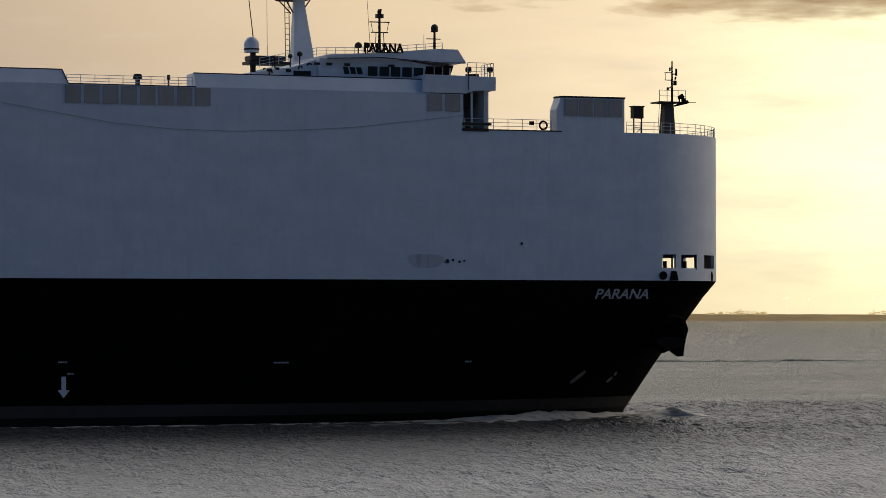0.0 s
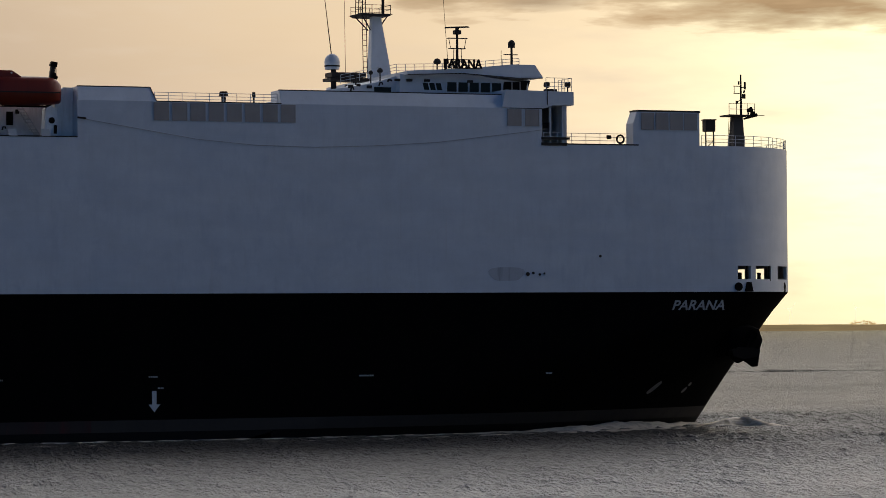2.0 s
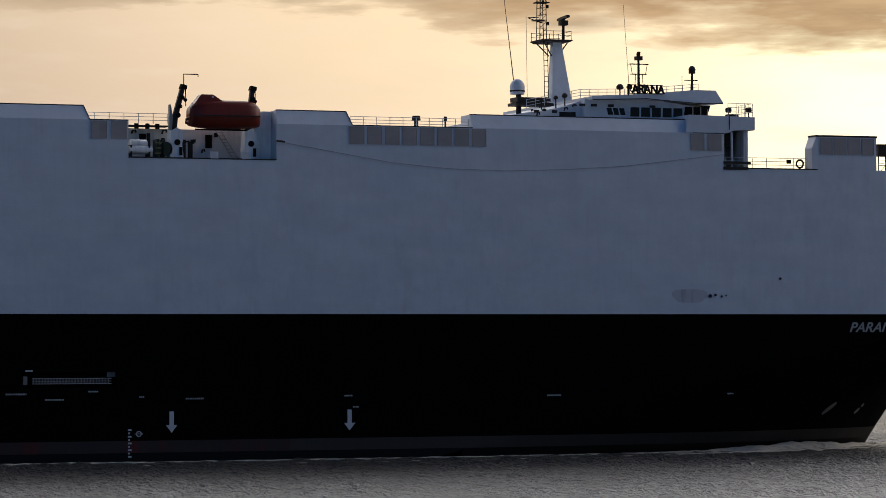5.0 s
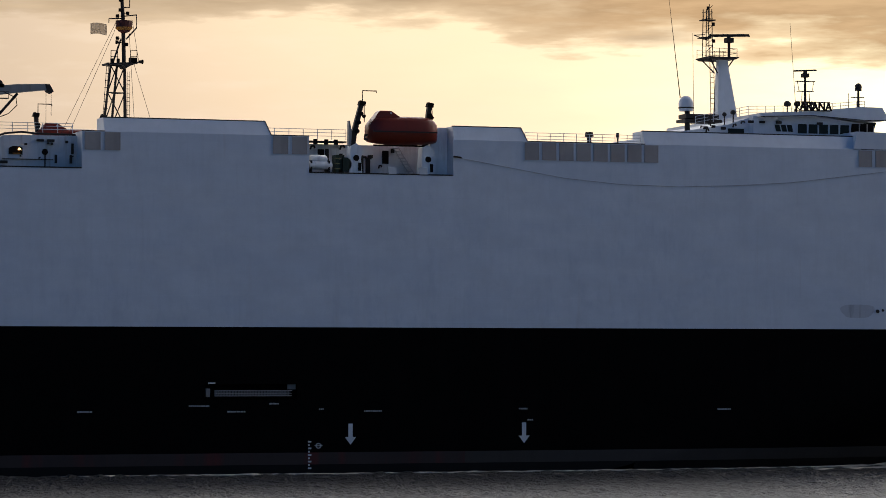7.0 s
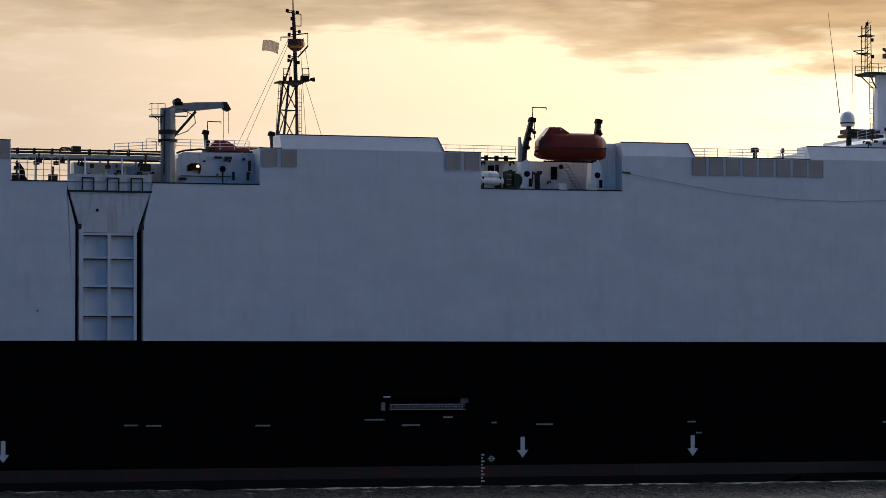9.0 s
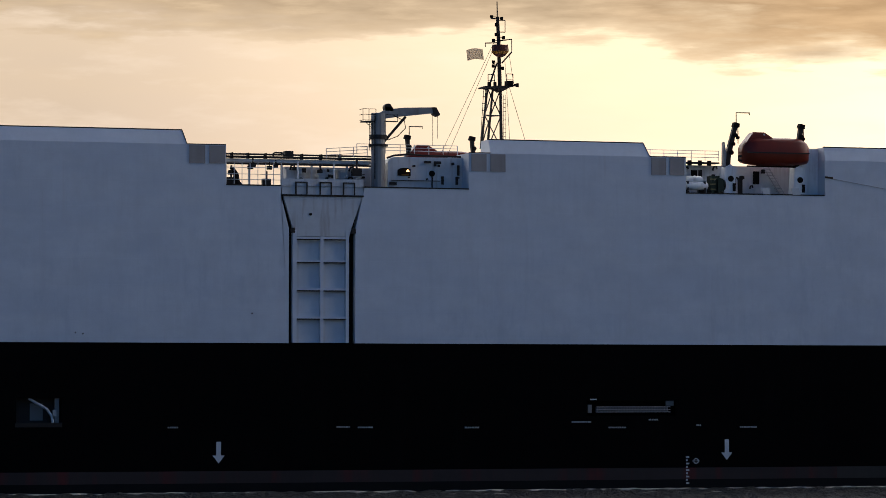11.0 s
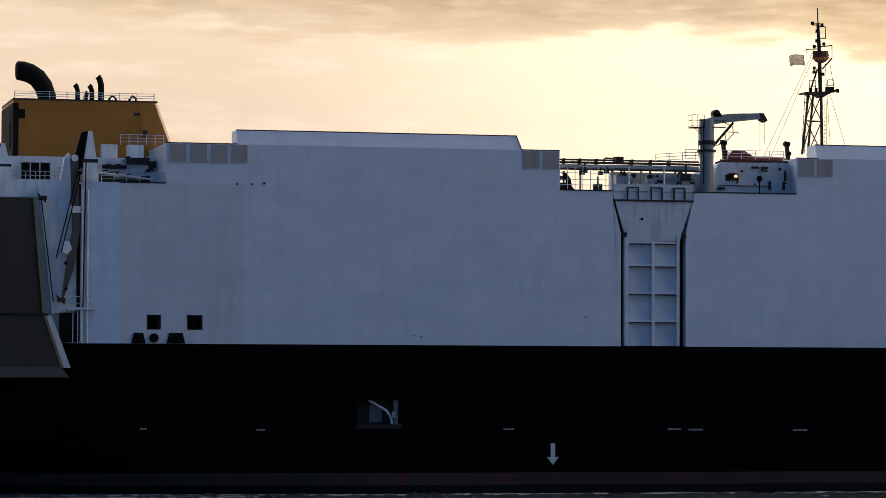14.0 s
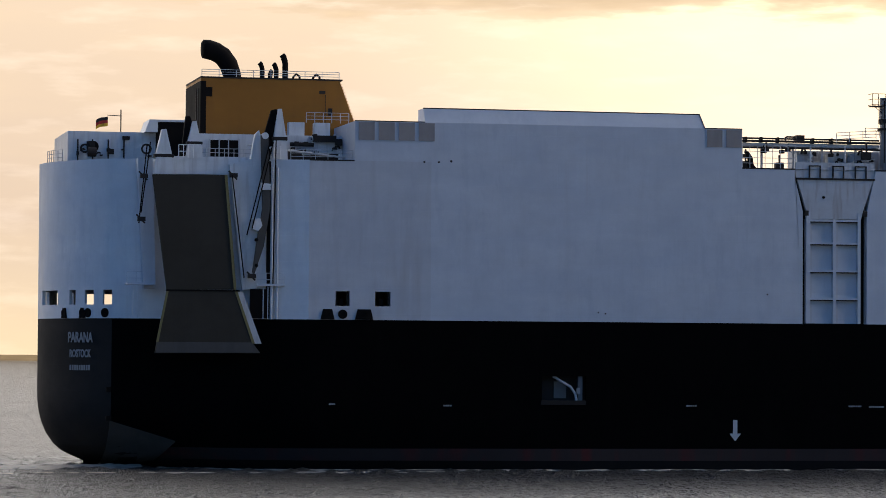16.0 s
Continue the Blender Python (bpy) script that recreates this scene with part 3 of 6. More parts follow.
def draught_marks(x, z0, z1):
    s = Shape()
    z = z0
    k = 0
    while z < z1:
        s.box(x - 0.16, x + (0.02 if k % 2 else 0.18), -0.015, 0.02, z, z + 0.16)
        z += 0.32
        k += 1
    s.ring([[(x + 0.9 + math.cos(a) * r, y, 2.75 + math.sin(a) * r) for a in (i * math.pi / 6 for i in range(12))] for r, y in ((0.28, 0.02), (0.28, -0.015), (0.2, -0.015), (0.2, 0.02))], caps=False)
    s.box(x + 0.5, x + 1.3, -0.015, 0.02, 2.72, 2.78)
    part("draught_marks", s, MARK, ship, "column of small white draught marks")


draught_marks(56.05, 0.5, 3.2)


# ---- names on the hull ----
writing("PARANA", 1.42, facing(136.2, -0.03, 12.78), FADED, ship, shear=0.35, squeeze=1.08, bold=0.016)


def on_stern(y):
    """The curved stern plating at y: a place and the way that runs along it towards the ship's near side."""
    x = -56.8 + 0.0396 * (y - MID) ** 2
    t = Vector((2 * 0.0396 * (y - MID), 1, 0)).normalized() * -1
    return Vector((x, y, 0)), t


def stern_frame(y, z, out=0.05):
    p, t = on_stern(y)
    nrm = Vector((t.y, -t.x, 0))
    nrm = nrm if nrm.x < 0 else -nrm
    m = Matrix((t, (0, 0, 1), nrm)).transposed().to_4x4()
    return Matrix.Translation(p + nrm * out + Vector((0, 0, z))) @ m


writing("PARANA", 1.32, stern_frame(7.1, 12.36), FADED, ship, squeeze=0.68, bold=0.03)
writing("ROSTOCK", 1.0, stern_frame(7.1, 10.85), FADED, ship, squeeze=0.64, bold=0.03)
bars = Shape()
for i in range(9):
    bars.box(-1.45 + i * 0.33, -1.45 + i * 0.33 + 0.22, -0.25, 0.25, -0.01, 0.02)
me = bars.mesh("number_bars")
me.transform(stern_frame(7.1, 9.55))
part("number_bars", me, FADED, ship, "row of small pale registry marks")


# ---- fairleads and mooring openings ----
def fairlead(x, w, y=0.0, round_one=False, z=LINE + 0.02, turn=0.0):
    s = Shape()
    if round_one:
        s.cyl((0, -0.12, 0.5), (0, 0.3, 0.5), 0.44, 0.44, 14)
    else:
        s.prism([(-w / 2 - 0.12, 0), (w / 2 + 0.12, 0), (w / 2 - 0.12, 0.98), (-w / 2 + 0.12, 0.98)], -0.12, 0.3)
    me = s.mesh("fairlead")
    me.transform(Matrix.Translation((x, y, z)) @ Matrix.Rotation(turn, 4, "Z"))
    f = part("fairlead", me, SOOT_AND_SHADE, ship, "black cast mooring fairlead")
    rim = Shape().ring([[(math.cos(a) * r, yy, 0.5 + math.sin(a) * r) for a in (i * math.pi / 6 for i in range(12))] for r, yy in ((0.3, -0.12), (0.34, -0.17), (0.24, -0.17), (0.2, 0.1))], caps=False)
    m2 = rim.mesh("rim")
    m2.transform(Matrix.Translation((x, y, z)) @ Matrix.Rotation(turn, 4, "Z"))
    part("rim", m2, SOOT_AND_SHADE, f)


fairlead(-31.2, 1.1)
fairlead(-29.75, 1, round_one=True)
fairlead(-27.7, 1.5)
fairlead(140.9, 1, round_one=True)
fairlead(142.2, 0.75, 0.2)
fairlead(148.3, 0.7, 4.2, turn=radians(45))
for y, rnd in ((9.2, False), (6.9, False), (6.3, True), (4.6, True)):
    p, t = on_stern(y)
    fairlead(p.x, 0.6, y, rnd, turn=math.atan2(t.y, t.x) + 0.0)


def roller_frame(x0, x1, y0, y1):
    """The steel frame and roller posts inside a mooring opening."""
    f = part("opening_frame", Shape().box(x0 + 0.05, x0 + 0.17, y0 + 0.4, y0 + 0.6, 15.3, 17.0).box(x1 - 0.17, x1 - 0.05, y0 + 0.4, y0 + 0.6, 15.3, 17.0).box(x0, x1, y0 + 0.4, y0 + 0.6, 15.3, 15.5), STEEL, ship)
    part("roller", Shape().cyl((x0 * .5 + x1 * .5, y0 + 0.7, 14.3), (x0 * .5 + x1 * .5, y0 + 0.7, 16.2), 0.2, 0.2, 10), SOOT_AND_SHADE, f)


roller_frame(-30.44, -29.08, 0, 0)
roller_frame(-26.65, -25.17, 0, 0)
roller_frame(140.75, 142.4, 0.3, 0)
roller_frame(143.0, 145.4, 1.1, 0)


# ---- anchor in its bolster ----
def anchor():
    """A stockless anchor drawn home against a bulging bolster."""
    ring = ((-1.9, 1.35), (-1.0, 1.8), (0.9, 1.8), (1.75, 1.5), (2.2, 0.3), (1.75, -1.0), (0.2, -1.45), (-1.2, -1.25), (-2.1, -0.3))
    b = Shape().ring([[(143.6 + dx * k, yy, 8.8 + dz * k) for dx, dz in ring] for yy, k in ((11.5, 1.35), (7.6, 1.12), (5.9, 1.0), (5.4, 0.9), (5.1, 0.62))])
    bol = part("anchor_bolster", b, BLACK, ship, "black bulging anchor bolster", smooth=35)
    bol.location = (0.05, -1.5, 0.1)
    crown = Shape().ring([[(x, y, z) for x, z in ((141.6, 8.0), (142.5, 8.35), (144.2, 8.3), (144.9, 7.9), (144.5, 7.35), (143.0, 7.1), (141.8, 7.4))] for y in (4.55, 5.5)])
    part("anchor", crown, SOOT_AND_SHADE, bol, "dark stockless anchor", smooth=30)
    part("fluke", Shape().prism([(141.65, 7.7), (143.0, 7.5), (143.05, 6.95), (142.43, 6.68), (141.9, 7.1)], 4.7, 5.3), BLACK, bol)
    part("fluke", Shape().prism([(143.5, 7.6), (144.85, 8.1), (144.6, 6.35), (144.15, 6.3), (143.1, 6.98)], 4.6, 5.2), BLACK, bol)
    part("shank", Shape().cyl((143.2, 4.95, 7.8), (144.0, 5.2, 9.6), 0.24, 0.2, 8), BLACK, bol)
    part("hawse_lip", Shape().ring([[(144.3 + math.cos(q) * r, y, 9.6 + math.sin(q) * r) for q in (i * math.pi / 7 for i in range(14))] for r, y in ((0.62, 5.3), (0.66, 5.0), (0.45, 4.95), (0.4, 5.3))], caps=False), BLACK, bol)


anchor()

# ---- upper works: blocks of full beam with louvred vents and sloped roofs ----
def louvre(x0, x1, z0=31.0, z1=32.62, y=0.0):
    p = part("vent", Shape().box(x0, x1, y - 0.06, y + 0.1, z0, z1), LOUVRE, ship, "grey louvred ventilation panel")
    fr = Shape()
    for a, b, c, d in ((x0 - .06, x0, z0 - .06, z1), (x1, x1 + .06, z0 - .06, z1), (x0 - .06, x1 + .06, z0 - .12, z0 - .0)):
        fr.box(a, b, y - 0.09, y + 0.08, c, d)
    part("vent_frame", fr, LOUVRE, p)
    sl = Shape()
    k = 9
    for i in range(k):
        z = z0 + (i + 0.5) * (z1 - z0) / k
        sl.prism([(x0 + .03, z - .03), (x1 - .03, z - .03), (x1 - .03, z + .05), (x0 + .03, z + .05)], y - 0.085, y - 0.05)
    part("slats", sl, LOUVRE, p)


def block(name, x0, x1, top=TOPZ, y0=0.0, y1=BEAM, material=WHITE, z0=DECKZ, label=""):
    return part(name, Shape().box(x0, x1, y0, y1, z0 - 0.01 if z0 != DECKZ else z0, top), material, ship, label)


def sloped_roof(x0, x1, fore=0.35, aft=0.0, inset=0.75, z0=TOPZ, z1=ROOFZ, deep=3.2):
    """A strip of casing roof along the near side, its face leaning inboard."""
    s = Shape()
    s.v = [(x0, 0.02, z0), (x1 + fore, 0.02, z0), (x1 + fore, deep, z0), (x0, deep, z0),
           (x0 + aft, inset, z1), (x1, inset, z1), (x1, deep, z1), (x0 + aft, deep, z1)]
    s.f = [(0, 1, 5, 4), (1, 2, 6, 5), (2, 3, 7, 6), (3, 0, 4, 7), (4, 5, 6, 7), (3, 2, 1, 0)]
    roof = part("sloped_roof", s, WHITE, ship, "pale sloped casing roof")
    # thin dark strips along the top and fore edges
    part("roof_gutter", Shape().box(x0 + aft - .02, x1 + .03, inset - .03, inset + .12, z1 - .03, z1 + .07), STEEL, roof)
    part("roof_gutter", Shape().ring([[(x1 + fore * k + o, yy, z) for o, yy in ((-.04, y - .03), (.04, y - .03), (.04, y + .12), (-.04, y + .12))] for k, y, z in ((0, inset, z1 + .06), (1, .02, z0 + .03))]), STEEL, roof)


block("casing", -28.7, 9.42, TOPZ + .25, label="white full-beam garage casing")
block("casing", 33.5, 55.95, y1=21.5)
block("casing", 44.5, 55.95, y0=21.51)
block("casing", 70.8, 119.0)
sloped_roof(-21.95, 5.3, 0.35, z0=TOPZ + .25, z1=ROOFZ + .25)
sloped_roof(35.7, 51.7, 0.45)
sloped_roof(70.9, 78.2, 0.45, 0.1)
sloped_roof(91.3, 115.2, 0.3)
for x0, x1, z in ((-28.7, -21.95, TOPZ + .25), (5.65, 9.42, TOPZ + .25), (33.5, 35.7, TOPZ), (52.15, 55.95, TOPZ), (78.65, 91.3, TOPZ), (115.5, 119.0, TOPZ)):
    part("casing_gutter", Shape().box(x0, x1, -.03, .12, z - .02, z + .07), STEEL, ship)
for a, n in ((-28.35, 4), (5.86, 2), (33.74, 2), (52.3, 2), (115.2, 2)):
    for i in range(n):
        up = .25 if a < 9 else 0
        louvre(a + .06 + i * 1.93, a + i * 1.93 + 1.47, 31.05 + up, 32.62 + up)
for i in range(8):
    louvre(78.4 + i * 1.84, 78.35 + i * 1.84 + 1.44)
# the fan house on the foredeck
s = Shape().prism([(129.1, DECKZ), (136.6, DECKZ), (136.6, 32.6), (129.6, 32.75), (129.1, 31.4)], 0.0, 1.7)
fan = part("fan_house", s, WHITE, ship, "bluish white fan house on the foredeck")
for i in range(4):
    louvre(130.05 + i * 1.62, 130.05 + i * 1.62 + 1.32, 30.9, 32.5)
part("fan_house_top", Shape().box(129.5, 136.7, -0.04, 1.75, 32.6, 32.78), STEEL, fan)
# a slender ledge where hull and casing meet
for x0, x1 in ((9.42, 14.8), (23.0, 33.5), (55.95, 70.8), (119.0, 129.7), (-33, -28.7)):
    part("deck_edge", Shape().box(x0, x1, -0.04, 0.3, DECKZ - 0.07, DECKZ + 0.05), STEEL, ship)


# ---- rails ----
POSTS = {}


def railing(pts, height=1.1, step=1.45, bars_at=(0.38, 0.74, 1.1), r=0.035, material=None):
    """A handrail along points, with posts that share one mesh."""
    material = material or RUSTY
    posts = []
    for p, q in zip(pts, pts[1:]):
        p, q = Vector(p), Vector(q)
        n = max(1, round((q - p).length / step))
        posts += [p.lerp(q, i / n) for i in range(n)]
    posts.append(Vector(pts[-1]))
    rail = None
    for b in reversed(bars_at):
        line = Shape().tube([(x, y, z + b * height / 1.1) for x, y, z in pts], r * 0.8, 5)
        if rail is None:
            rail = part("railing", line, material, ship, "thin steel handrail")
        else:
            part("rail_bar", line, material, rail)
    key = (height, material.name)
    if key not in POSTS:
        POSTS[key] = Shape().cyl((0, 0, 0), (0, 0, height), r, n=5).mesh("post")
    for p in posts:
        part("post", POSTS[key], material, rail).location = p
    return rail


bow = [(x, MID - h + 0.25, DECKZ) for x, h in columns(20)[BOW0:]]
railing([(136.9, 0.2, DECKZ), (140, 0.2, DECKZ)] + bow[1::2] + [(x, BEAM - y, z) for x, y, z in bow[-1::-2]], step=1.3)
railing([(119.2, 0.2, DECKZ), (128.6, 0.2, DECKZ)])
railing([(119.2, BEAM - 0.2, DECKZ), (136, BEAM - 0.2, DECKZ)])
railing([(78.7, 0.9, TOPZ), (91.2, 0.9, TOPZ)], 0.95)
railing([(52.2, 4.0, TOPZ), (61, 4.0, TOPZ)], 1.0)
railing([(9.5, 0.25, DECKZ), (14.9, 0.25, DECKZ)], 2.3, 0.75, (0.25, 0.5, 0.8, 1.1))
railing([(9.5, BEAM - .25, DECKZ), (33, BEAM - .25, DECKZ)])
railing([(-56.3, 13, DECKZ), (-55.9, 11.2, DECKZ), (-55.2, 9.9, DECKZ)], 1.1, 0.7)
railing([(23.2, 3.5, TOPZ), (33.4, 3.5, TOPZ)], 0.9)
railing([(19.9, 2.6, 32.05), (24, 2.6, 32.35)], 0.95)
for x, w in ((85.9, 0.75), (89.0, 0.3)):
    v = part("deck_ventilator", Shape().cyl((x, 1.6, TOPZ), (x, 1.6, TOPZ + 0.75), w * .3, n=10).cyl((x, 1.6, TOPZ + 0.75), (x, 1.6, TOPZ + 1.2), w * .62, w * .5, 12), STEEL, ship, "dark mushroom ventilator")
# the line that hangs in a bight along the side
pts = [(70.8, 31.0), (76.6, 30.07), (82.6, 29.12), (88.7, 28.61), (94.9, 28.5), (101.2, 28.73), (107.5, 29.14), (116.5, 30.24), (119.2, 30.6)]
rope = part("hanging_line", Shape().tube([(x, -0.06, z) for x, z in pts], 0.025, 5), ROPE, ship, "thin dark line sagging along the side")
part("cleat", Shape().cyl((70.75, -0.25, 31.02), (71.6, -0.15, 30.95), 0.09, n=6), STEEL, rope)


# ---- the bridge ----
def bridge():
    w = Shape().prism([(105.6, TOPZ), (119.6, TOPZ), (119.6, 35.6), (112, 36.6), (105.6, 36.3)], 5.0, BEAM - 5.0)
    house = part("wheelhouse", w, WHITE, ship, "white wheelhouse with raked windows")
    r = Shape().prism([(106, 36.2), (112.0, 36.45), (118.0, 36.1), (120.9, 36.15), (120.0, 37.45), (117.5, 37.45), (112.5, 36.95), (106.0, 36.55)], 4.0, BEAM - 4.0)
    part("wheelhouse_roof", r, WHITE, house)
    for i, (x, wd) in enumerate([(108.05, .55), (108.75, .55), (109.45, .55)]):
        part("window", Shape().prism([(x, 35.45), (x + wd, 35.45), (x + wd + .18, 34.75), (x + .18, 34.75)], 4.95, 5.1), GLASSY, house)
    for i in range(5):
        x = 110.7 + i * 1.22
        part("window", Shape().box(x, x + 1.02, 4.93, 5.1, 34.62, 35.58), GLASSY, house)
    # flat black panel in place of the shaded opening
    part("wing_door_recess", Shape().prism([(116.75, 34.3), (119.35, 34.3), (119.5, 35.75), (116.95, 35.75)], 4.92, 5.1), SOOT_AND_SHADE, house, "dark open side of the wheelhouse")
    for x in (117.75, 118.65):
        part("door_post", Shape().box(x, x + .1, 4.86, 4.92, 34.3, 35.75), LOUVRE, house)
    for i in range(6):
        part("window_frame", Shape().prism([(110.56 + i * 1.22, 34.6), (110.66 + i * 1.22, 34.6), (110.7 + i * 1.22, 35.62), (110.6 + i * 1.22, 35.62)], 4.88, 4.95), WHITE, house)
    # dark strip standing for the shadow under the roof overhang
    part("roof_eave", Shape().prism([(106.1, 36.14), (112.0, 36.38), (118.0, 36.02), (120.8, 36.06), (120.8, 36.14), (118.0, 36.1), (112.0, 36.45), (106.1, 36.22)], 3.9, 4.1), STEEL, house)
    for x in (105.0, 106.3, 108.2, 112.9):
        part("eave_lamp", Shape().box(x, x + .55, 4.7, 4.98, 35.55, 35.8), STEEL, house)
    part("front_window", Shape().prism([(119.55, 34.3), (119.75, 34.3), (120.35, 36.0), (119.55, 36.0)], 6, BEAM - 6), GLASSY, house)
    part("side_light", Shape().box(103.2, 105.0, 5.9, 6.1, 34.3, 35.0), GLASSY, house)
    a = Shape().prism([(97.9, TOPZ), (106, TOPZ), (106, 36.3), (103.2, 35.4), (98.1, 34.6)], 6.0, BEAM - 6)
    part("afterhouse", a, WHITE, house)
    for x in (100.4, 102.4):
        part("lamp_box", Shape().box(x, x + .5, 5.8, 6.0, 34.85, 35.15), STEEL, house)
    # wing: a bulwark round a platform that overhangs the side
    wing = part("bridge_wing", Shape().prism([(114.6, 32.75), (119.3, 32.75), (120.1, 33.05), (122.45, 33.1), (122.45, 34.45), (115.0, 34.55)], -0.12, 3.6), WHITE, ship, "white bridge wing bulwark over the side")
    part("wing_deck", Shape().prism([(114.6, 32.75), (119.4, 32.75), (120.3, 33.1), (122.4, 33.1), (122.4, 34.3), (115.0, 34.4)], 3.6, BEAM - 3.6), WHITE, wing)
    part("wing_seam", Shape().box(119.5, 119.58, -0.16, -0.1, 33.1, 34.5), STEEL, wing)
    for x, h in ((119.8, 1.1), (122.1, 1.2)):
        c = part("searchlight", Shape().cyl((x, 0.6, 34.4), (x, 0.6, 34.4 + h * .5), 0.06, n=6).cyl((x - .25, 0.6, 34.45 + h * .65), (x + .22, 0.6, 34.45 + h * .65), 0.26, 0.3, 10), STEEL, ship, "dark searchlight on a stand")
    part("pelorus_box", Shape().box(119.7, 120.8, 0.3, 1.2, 34.4, 34.75), STEEL, ship)
    # the open bay under the wing
    part("bay_wall", Shape().box(119.0, 121.6, 5.5, BEAM - 5.5, DECKZ, 32.8), RUSTY, ship)
    part("bay_post", Shape().box(121.25, 121.75, 0.1, 5.5, DECKZ, 33.05), RUSTY, ship)
    part("bay_post", Shape().box(119.9, 120.1, 0.2, 0.4, DECKZ, 32.9), RUSTY, ship)
    # dark panel that stands for the shade in the bay's upper corner
    part("bay_shade", Shape().box(119.0, 120.6, 1.2, 1.5, 31.4, 32.9), STEEL, ship)
    part("bay_coaming", Shape().box(118.9, 122.0, -0.1, 0.2, 29.62, 29.86), STEEL, ship)
    part("bay_coaming", Shape().box(118.9, 121.7, -0.08, 0.3, 29.0, 29.3), STEEL, ship)


bridge()
railing([(119.5, 0.1, 34.5), (122.3, 0.1, 34.5), (122.3, 3.4, 34.5)], 1.35, 0.9)
railing([(100, 7, 35.3), (106, 7, 36.5), (112, 7, 36.7), (119.5, 7, 37.4)], 0.95, 1.0)
for x, z, r in ((110.2, 36.6, .34), (111.2, 36.7, .22), (113.0, 36.8, .2), (101.4, 35.2, .18), (103.0, 35.4, .2), (104.0, 35.6, .26), (112.2, 36.7, .15)):
    s = Shape().cyl((x, 6.4, z), (x, 6.4, z + 1.0), 0.07, n=6).cyl((x, 6.4, z + .9), (x, 6.4, z + 1.05), r * .8, r * 1.2, 10).dome((x, 6.4, z + 1.05), r * 1.2, r * 1.3, 10, 4)
    part("roof_lamp", s, STEEL, ship, "dark dome lamp on the bridge roof")


def name_board():
    b = part("name_board", Shape().box(110.0, 110.12, 3.85, 3.95, 36.7, 37.85), STEEL, ship, "dark open-work name sign")
    for z in (36.92, 37.8):
        part("board_rail", Shape().box(110.1, 113.9, 3.86, 3.94, z - .04, z + .04), STEEL, b)
    writing("PARANA", 1.25, facing(111.95, 3.8, 37.33), SOOT_AND_SHADE, b, squeeze=0.86, depth=0.05, bold=0.035)


name_board()


def main_mast():
    s = Shape().ring([[(cx + dx * w, 13.0 + dy * w * .6, z) for dx, dy in ((-1, -1), (1, -1), (1, 1), (-1, 1))] for cx, w, z in ((106.55, 1.25, TOPZ), (106.3, 1.05, 37.4), (106.0, 0.56, 42.2), (105.98, 0.52, 42.9))])
    m = part("main_mast", s, WHITE, ship, "tapered white main mast with radar platform")
    m.location = (1.15, 3.0, 0.3)  # on the ship's middle line
    part("platform", Shape().prism([(103.9, 43.05), (107.5, 43.05), (107.1, 42.8), (104.4, 42.8)], 11.8, 15.4), STEEL, m)
    for a, b in (((104.2, 12.2, 42.9), (105.3, 12.7, 41.4)), ((107.1, 12.4, 42.9), (106.5, 12.8, 41.9)), ((104.2, 14.4, 42.9), (105.3, 13.4, 41.4))):
        part("bracket", Shape().cyl(a, b, 0.07, n=6), STEEL, m)
    ld = Shape()
    for x in (104.3, 104.75):
        ld.cyl((x, 12.2, 36.8), (x - .1, 12.2, 42.8), 0.045, n=5)
    for i in range(11):
        ld.cyl((104.28, 12.2, 36.9 + i * .56), (104.72, 12.2, 36.9 + i * .56), 0.04, n=4)
    part("ladder", ld, STEEL, m)
    lt = Shape()
    for x in (103.5, 104.3):
        for y in (13.0, 13.9):
            lt.cyl((x, y, 43), (103.9 + (x - 103.9) * .75, y, 48.2), 0.05, n=5)
    for i in range(7):
        z = 43.6 + i * .72
        lt.cyl((103.5, 13, z), (104.3, 13, z), 0.035, n=4).cyl((103.5, 13.9, z), (104.3, 13.9, z), 0.035, n=4).cyl((103.5, 13, z), (104.3, 13, z + .7), 0.03, n=4)
    lt.box(103.2, 104.6, 12.8, 14.1, 47.0, 47.1).box(103.0, 104.1, 12.8, 14.1, 45.1, 45.2)
    lt.cyl((104.1, 13.4, 47), (104.1, 13.4, 48.8), 0.05, n=5).cyl((103.4, 13.4, 47), (103.4, 13.4, 48.2), 0.04, n=5)
    lt.cyl((102.3, 13.4, 45.4), (103.9, 13.4, 44.9), 0.05, n=5).cyl((102.3, 13.4, 45.4), (103.6, 13.4, 45.5), 0.05, n=5)
    lt.v = [(x + .6, y, z) for x, y, z in lt.v]
    part("lattice_topmast", lt, STEEL, m, "dark lattice topmast with lamps")
    for x, z in ((104.9, 44.6), (104.85, 46.4), (104.25, 48.1)):
        part("navigation_light", Shape().cyl((x, 12.7, z), (x, 12.7, z + .35), 0.17, n=8), SOOT_AND_SHADE, m)
    part("radar_pedestal", Shape().cyl((106.9, 13.2, 43), (106.9, 13.2, 44.7), 0.16, n=8).box(106.5, 107.3, 12.8, 13.6, 44.7, 45.2), STEEL, m)
    rl = Shape()
    for z in (43.5, 43.95):
        for p, q in (((104.1, 11.9), (107.25, 11.9)), ((104.1, 15.3), (107.25, 15.3)), ((107.25, 11.9), (107.25, 15.3))):
            rl.cyl((*p, z), (*q, z), 0.03, n=4)
    for x in (104.1, 105.2, 106.2, 107.25):
        for y in (11.9, 15.3):
            rl.cyl((x, y, 43), (x, y, 44), 0.035, n=4)
    part("platform_rail", rl, STEEL, m)
